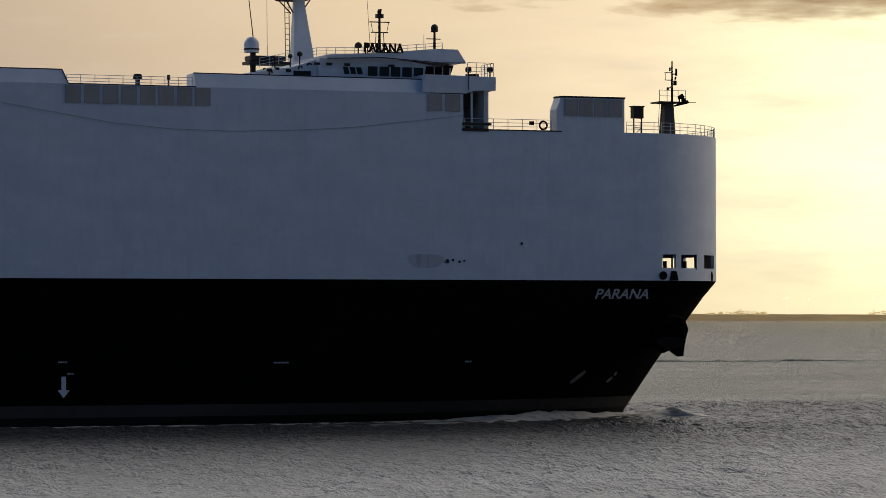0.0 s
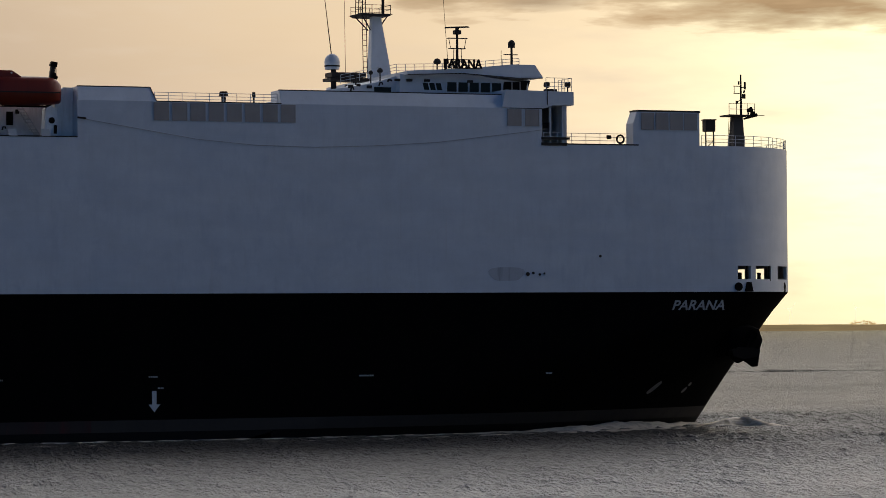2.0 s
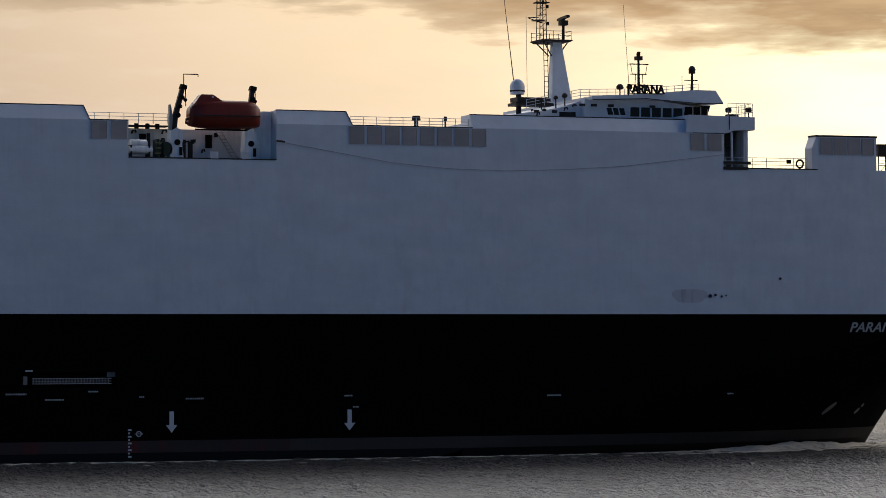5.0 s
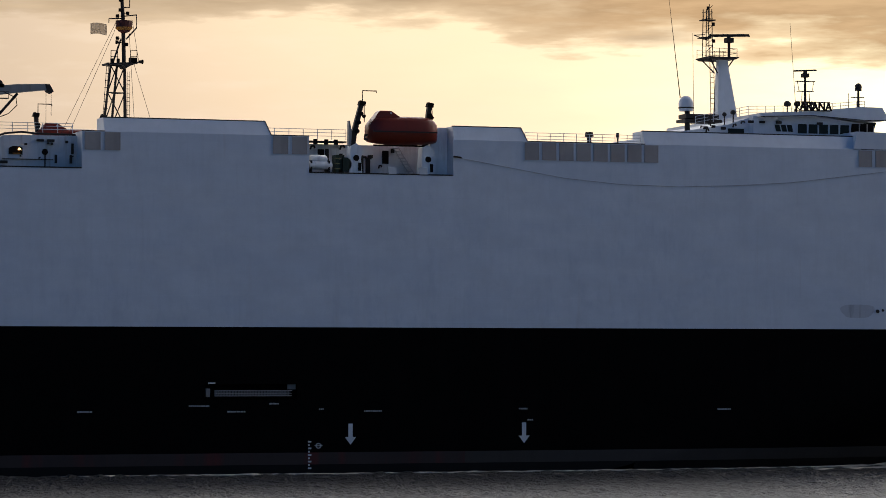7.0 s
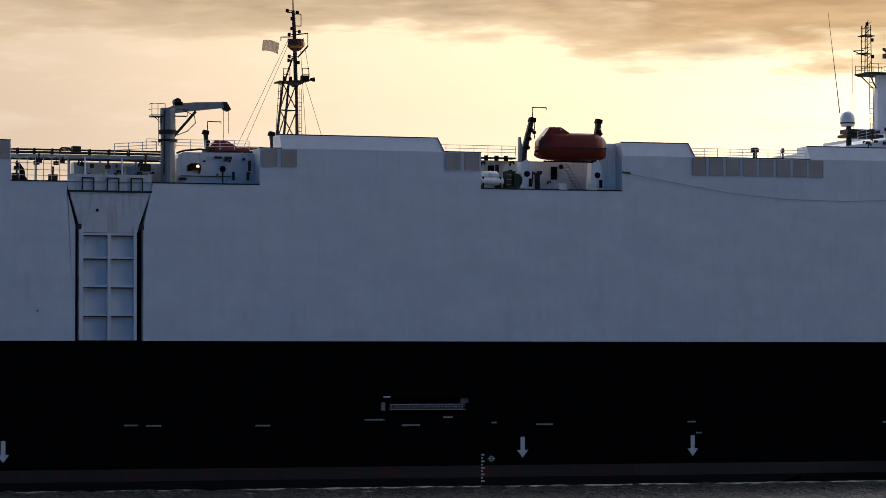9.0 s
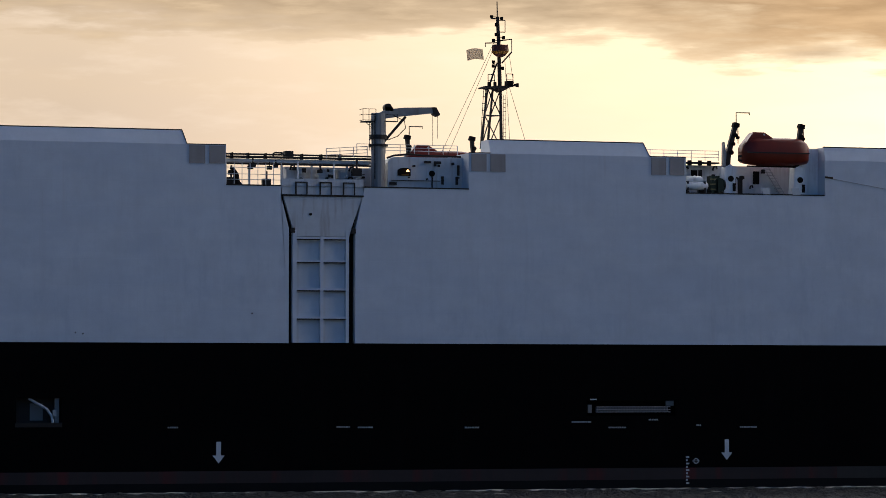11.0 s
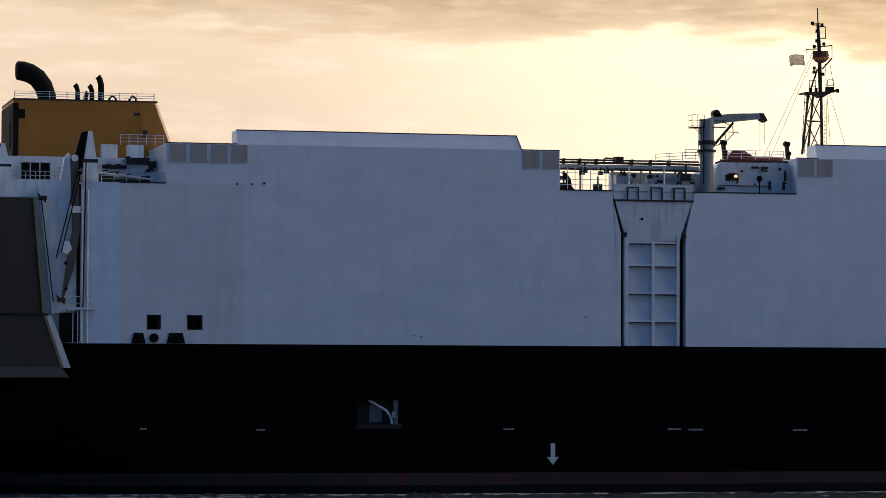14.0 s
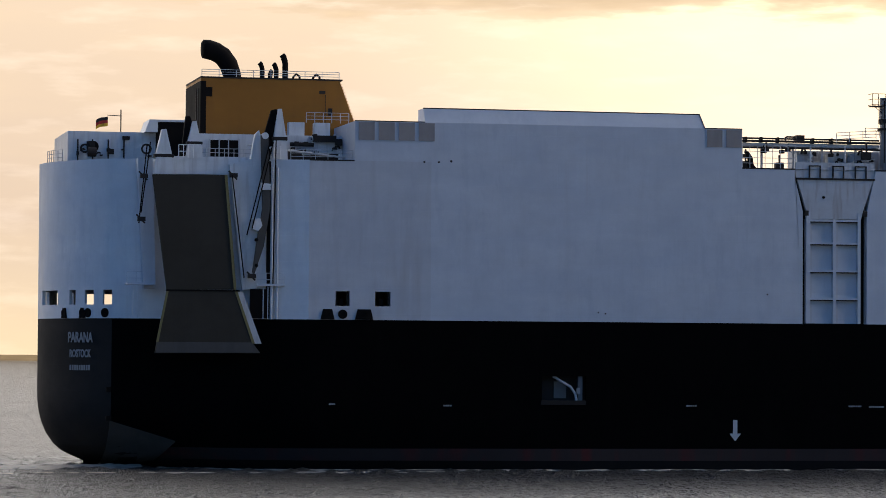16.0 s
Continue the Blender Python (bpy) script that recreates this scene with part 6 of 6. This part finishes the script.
    for z in (21.6, 19.2):
        part("strut_pin", Shape().cyl((-38.0, -.25, z), (-38.0, .2, z), .16, n=10), SOOT_AND_SHADE, g)
    for x in (-49.5, -37.3):
        ld = part("service_landing", Shape().box(x - .6, x + 2.0, -.1, 1.8, 17.3, 17.5), WHITE, ship, "small white landing with rails")
        rr = Shape()
        for z in (17.9, 18.5):
            rr.cyl((x - .6, 0, z), (x + 2.0, 0, z), .04, n=4)
        for k in range(4):
            rr.cyl((x - .6 + k * .86, 0, 17.4), (x - .6 + k * .86, 0, 18.5), .04, n=4)
        part("landing_rail", rr, WHITE, ld)
        part("landing_ladder", Shape().cyl((x, .1, LINE), (x, .1, 17.4), .05, n=4).cyl((x + .45, .1, LINE), (x + .45, .1, 17.4), .05, n=4), WHITE, ld)
    for x, z in ((-48.6, 27.4), (-40.2, 27.6), (-48.8, 23.4), (-38.4, 18.2)):
        part("hook_gear", Shape().box(x - .35, x + .35, -.3, .3, z - .2, z + .2).cyl((x - .5, -.2, z + .4), (x + .3, -.2, z - .4), .08, n=6), STEEL, g)


quarter_ramp()
for x, z0, z1, w in ((-46.7, 27.6, 31.8, .95), (-43.75, DECKZ, 32.66, .78), (-35.65, DECKZ, 34.0, .72)):
    tower(x, z0, z1, w, 1.0 if w < .9 else .2, w != .95)
railing([(-43.0, 5.2, DECKZ), (-37.6, 5.2, DECKZ)], 1.2, 0.9)
railing([(-34.6, 1.2, DECKZ), (-28.8, 0.5, DECKZ)], 1.0, 1.2)
part("ramp_lintel", Shape().box(-46.4, -38.5, 1.0, 2.2, 27.7, 29.35), BRIGHT, ship)
for x, z, r in ((-48.3, 29.95, .42), (-53.2, 30.4, .36)):
    ring = Shape().ring([[(x + math.cos(q) * (r + math.cos(v) * .09), (.75 if x > -50 else 8.7) + math.sin(v) * .08, z + math.sin(q) * (r + math.cos(v) * .09)) for v in (k * math.pi / 3 for k in range(6))] for q in (i * math.pi / 9 for i in range(19))], caps=False)
    part("life_ring", ring, STEEL, ship, "dark round lifebuoy on the stern")


# ---- openings in the black side ----
def pilot_recess():
    r = Shape().box(-10.5, -6.0, 1.4, 1.5, 6.3, 9.1).box(-10.5, -6.0, .36, 1.4, 6.3, 6.4).box(-10.5, -10.4, .36, 1.4, 6.3, 9.1).box(-6.1, -6.0, .36, 1.4, 6.3, 9.1)
    p = part("pilot_recess", r, STEEL, ship, "grey recess in hull with small davit")
    part("door", Shape().box(-8.9, -7.7, 1.3, 1.41, 6.9, 8.5), DULL, p)
    part("recess_davit", Shape().tube([(-9.2, .4, 9.0), (-8.4, .4, 8.5), (-7.5, .4, 8.0), (-7.0, .4, 7.3), (-6.9, .4, 6.5)], 0.13, 8), MARK, p)
    part("recess_post", Shape().box(-6.75, -6.35, .3, .8, 6.4, 9.0), DULL, p)
    part("sill", Shape().box(-10.5, -6.1, -.03, .4, 6.28, 6.7), GREYED_BLACK, p)
    part("rung", Shape().box(-6.95, -6.6, .2, .35, 7.3, 7.9), FADED, p)


pilot_recess()


def gangway():
    r = part("gangway_recess", Shape().box(45.5, 54.9, .8, .9, 7.1, 8.8).box(45.5, 54.9, .36, .8, 7.1, 7.2), BLACK, ship)
    g = part("accommodation_ladder", Shape().box(46.6, 54.3, .12, .3, 7.55, 7.62).box(46.6, 54.3, .12, .3, 8.05, 8.12).box(46.6, 54.3, .12, .3, 7.8, 7.85), LOUVRE, ship, "grey aluminium accommodation ladder stowed flat")
    step = Shape().box(-.05, .05, .15, .7, 0, .45).mesh("tread")
    for i in range(26):
        part("tread", step, DULL, g).location = (46.75 + i * .29, 0, 7.6)
    part("ladder_head", Shape().box(53.9, 54.7, .25, .4, 8.2, 8.68), DULL, g)
    part("ladder_foot", Shape().box(45.7, 46.1, .05, .4, 7.5, 8.3), DULL, g)
    part("ladder_lamp", Shape().box(45.9, 46.6, -.02, .2, 8.75, 8.88), MARK, g)
    text_bars(44.0, 46.0, 6.55)
    text_bars(52.0, 53.0, 6.75)


gangway()
# scrapes, rust spots and small fittings on the plating
for x, z, r in ((125.3, 17.85, .14), (117.3, 16.05, .2), (117.9, 16.15, .14), (118.6, 16.0, .13), (119.1, 16.1, .1), (-20.6, 29.2, .1), (-19.4, 29.3, .12), (-22.0, 29.2, .1), (12.0, 17.0, .08), (-4.2, 15.0, .08), (-4.9, 15.1, .07)):
    part("side_fitting", Shape().cyl((x, -.06, z), (x, .1, z), r, n=9), STEEL, ship)


def hull_y(x, z=0.3):
    c = columns(z)
    return MID - float(np.interp(x, [a for a, _ in c[NS - 1:]], [b for _, b in c[NS - 1:]]))


def hull_patch(name, pts, width, material, label):
    """A painted mark that follows the curved plating: a run of (x, z) with a width."""
    s = Shape()
    rows = []
    for k, (x, z) in enumerate(pts):
        w = width * (0.6 + 0.4 * math.sin(math.pi * k / (len(pts) - 1)))
        rows.append([(x + dx * w, hull_y(x + dx * w, z + dz * w) - 0.05, z + dz * w) for dx, dz in ((-.35, .35), (0, 0), (.35, -.35))])
    s.ring(rows, closed=False, caps=False)
    part(name, s, material, ship, label)


def counter_wedge():
    """The upswept run under the quarter, its skylit underside painted as a paler grey."""
    s = Shape()
    rows = []
    for k in range(13):
        x = -51 + 6.2 * k / 12
        top = float(np.interp(x, [-51, -44.8], [4.6, 2.7]))
        low = float(np.interp(x, [-51, -46.8, -44.8], [-1, 0.2, 2.6]))
        rows.append([(x - .03, hull_y(x, low + (top - low) * q / 6) - .06, low + (top - low) * q / 6) for q in range(7)])
    s.ring(rows, closed=False, caps=False)
    part("counter", s, DIM_GREY, ship, "grey run under the quarter, paled for skylight", smooth=60)


counter_wedge()
for z in (7.3, 4.6):
    part("scupper", Shape().box(-51.45, -50.95, 4.0, 4.4, z, z + .45), SOOT_AND_SHADE, ship)
hull_patch("bow_mark", [(133.6, 3.7), (134.1, 4.1), (134.6, 4.5), (135.1, 4.9)], 0.55, DULL, "pale scraped mark on the bow")
hull_patch("bow_mark", [(139.0, 3.7), (139.3, 3.95), (139.6, 4.2)], 0.4, DULL, "pale scraped mark on the bow")
hull_patch("bow_mark", [(139.7, 4.4), (139.85, 4.55), (140.0, 4.7)], 0.4, DULL, "pale scraped mark on the bow")
SCUFF = paint("scuffed_paint", (0.50, 0.51, 0.54), (0.24, 0.23, 0.24), 0.9, scale=1.1, plates=False)
ov = [(115.0 + 1.9 * math.cos(a) * (1 + .12 * math.sin(3 * a)), 16.05 + .85 * math.sin(a) * (1 + .2 * math.cos(2 * a))) for a in (k * math.pi / 12 for k in range(24))]
part("scuff_patch", Shape().prism(ov, -0.012, 0.02), SCUFF, ship, "dull scuffed oval patch on plating")


# ---- the wash along the ship ----
def wash(name, xs, lateral, crest, width, seed, label, gain=1.0, material=None):
    """A broken ridge of foam beside the hull: uneven in height and outline."""
    s = Shape()
    rows = []
    for x in xs:
        y0, h, w = lateral(x), crest(x), width(x)
        j = noise.noise((x * .35, seed, 0)) * .6 + noise.noise((x * 1.3, seed, 3)) * .4
        h *= max(.55, .9 + .4 * j) * gain
        w *= max(.3, .9 + .8 * noise.noise((x * .22, seed, 7)))
        y0 += .5 * noise.noise((x * .15, seed, 5))
        rows.append([(x + .2 * noise.noise((x, k, seed)), y0 - w * u, -.12 + h * (max(0, math.sin(math.pi * u)) ** .8) * (1 + .25 * noise.noise((x * 1.1, k * 1.7, seed)))) for k, u in enumerate((0, .15, .3, .45, .6, .75, .9, 1))])
    s.ring(rows, closed=False, caps=False)
    ob = part(name, s, material or FOAM, None, smooth=80)
    return tagged(ob, label, "wave", kind="stuff")


washes = [
    wash("hull_wash", np.arange(-46, 143.6, .45), lambda x: hull_y(x) + .4, lambda x: .27 + .7 * math.exp(-((x - 132) / 10) ** 2), lambda x: 1.1 + 2.6 * math.exp(-((x - 132) / 14) ** 2), 2, "white foam line along the ship's side"),
    wash("bow_wave", np.arange(139, 152.5, .3), lambda x: 15.0 - (x - 142) * .55, lambda x: 1.15 * math.exp(-((x - 146.2) / 3.2) ** 2), lambda x: 4.0, 4, "smooth bow wave breaking into foam", 1.0, SWELL),
    wash("outer_wash", np.arange(20, 141, .6), lambda x: hull_y(x) - 4 - (141 - x) * .02, lambda x: .16 + .2 * math.exp(-((x - 125) / 18) ** 2), lambda x: 2.2, 9, "thin broken foam beside the ship", .9),
    wash("stern_wake", np.arange(-95, -20, .5), lambda x: float(np.interp(x, [-95, -50, -20], [-6, -3.5, -3])), lambda x: .24, lambda x: 1.3, 6, "low foaming stern wake"),
    wash("stern_wake", np.arange(-90, -47, .5), lambda x: 12 + (x + 47) * .1, lambda x: .45 * math.exp(-((x + 52) / 14) ** 2) + .1, lambda x: 6.0, 8, "churned foam under the stern"),
]


def old_wake():
    """A faint line of ripples left by an earlier ship, far out."""
    s = Shape()
    rows = []
    for i in range(500):
        x = 200 + i * .7
        y = 655 - .12 * (x - 330) + 1.5 * noise.noise((x * .02, 3, 0))
        h = .5 * max(.05, .55 + noise.noise((x * .06, 8, 1)) + .6 * noise.noise((x * .3, 2, 1)))
        rows.append([(x, y + 4, -.1), (x, y + 1, h * .8), (x, y, h), (x, y - .5, h * .6), (x, y - 1, -.1)])
    s.ring(rows, closed=False, caps=False)
    tagged(part("old_wake", s, WATER, None, smooth=80), "dark ripple line of an old wake", "wave", kind="stuff")


old_wake()


def clutter(x0, x1, y, z0, z1, n, seed, material, size=(0.15, 0.5)):
    """Small deck fittings seen against the house walls."""
    rng = random.Random(seed)
    for _ in range(n):
        x, z = rng.uniform(x0, x1), rng.uniform(z0, z1)
        w, h = rng.uniform(*size), rng.uniform(*size)
        if rng.random() < .5:
            sh = Shape().box(x, x + w, y - .3, y, z, z + h)
        else:
            sh = Shape().tube([(x, y - .2, z), (x + w * .3, y - .2, z + h), (x + w, y - .2, z + h * 1.1), (x + w * 1.2, y - .2, z + h * .4)], .05 + w * .12, 6)
        part("deck_fitting", sh, material, ship)


clutter(-36.5, -29.5, 6.4, 29.6, 31.6, 14, 3, STEEL)
clutter(-36.5, -29.5, 6.3, 29.6, 31.8, 8, 5, MARK)
clutter(-54.5, -47, 8.9, 29.6, 31.4, 9, 7, STEEL, (0.12, 0.4))
clutter(57, 70, 4.9, 29.6, 31.8, 14, 11, STEEL, (0.12, 0.4))
clutter(15.5, 24, 3.5, 29.6, 31.2, 14, 13, STEEL, (0.12, 0.45))
clutter(15.5, 24, 3.4, 29.8, 31.2, 6, 17, MARK, (0.12, 0.4))
clutter(25.5, 33, 2.1, 29.6, 32.0, 7, 19, STEEL, (0.1, 0.25))
clutter(98.5, 105, 5.8, 34.4, 35.6, 7, 23, STEEL, (0.15, 0.4))


# ---- loose things that the ship carries ----
riders = []
for ob in list(ship.children):
    kind = ob.name.split(".")[0]
    if kind in ("life_ring", "life_raft_canister", "accommodation_ladder", "locker", "signal_locker", "fan_box"):
        ob.parent = None
        tagged(ob, category={"life_ring": "lifebuoy", "life_raft_canister": "life raft", "accommodation_ladder": "ladder", "fan_box": "ventilator"}.get(kind, "locker"),
               group={"life_ring": "lifebuoys on the rails", "locker": "lockers under the gantry", "fan_box": "ventilation boxes on the aft house"}.get(kind, ""))
        riders.append(ob)


# ---- what moves ----
def motions():
    rows = [(t, pose(SPEED * t, SIDE, 0)) for t in range(17)]
    walk(ship, rows)
    for ob in washes + riders:
        walk(ob, rows)
    for ob, at in boats:
        walk(ob, [(t, pose(SPEED * t + at.x, SIDE + at.y, at.z)) for t in range(17)])
    walk(water, [(t, pose(0.25 * t, -0.7 * t, 0)) for t in range(17)])
    # both scanners turn once in about two and a half seconds
    for ob, spot, rate, t0 in ((radar_big, (108.05, 16.2, 45.65), 141.7, 3.82), (radar_small, (113.05, 8.0, 41.4), 145.0, 3.76)):
        walk(ob, [(k / 3, pose(*spot, 0, 0, -111.8 - rate * (k / 3 - t0))) for k in range(49)])
    # the flags swing about their hoists
    for ob, spot, wide, beat in ((pale_flag, (39.0, 13.0, 43.75), 14, 2.1), (ensign, (-50.65, 12, 33.85), 9, 1.7)):
        walk(ob, [(k / 4, pose(*spot, wide * .4 * math.sin(k / 4 * beat * 1.7), wide * .6 * math.sin(k / 4 * beat + 1), wide * math.sin(k / 4 * beat * 1.3))) for k in range(65)])


motions()
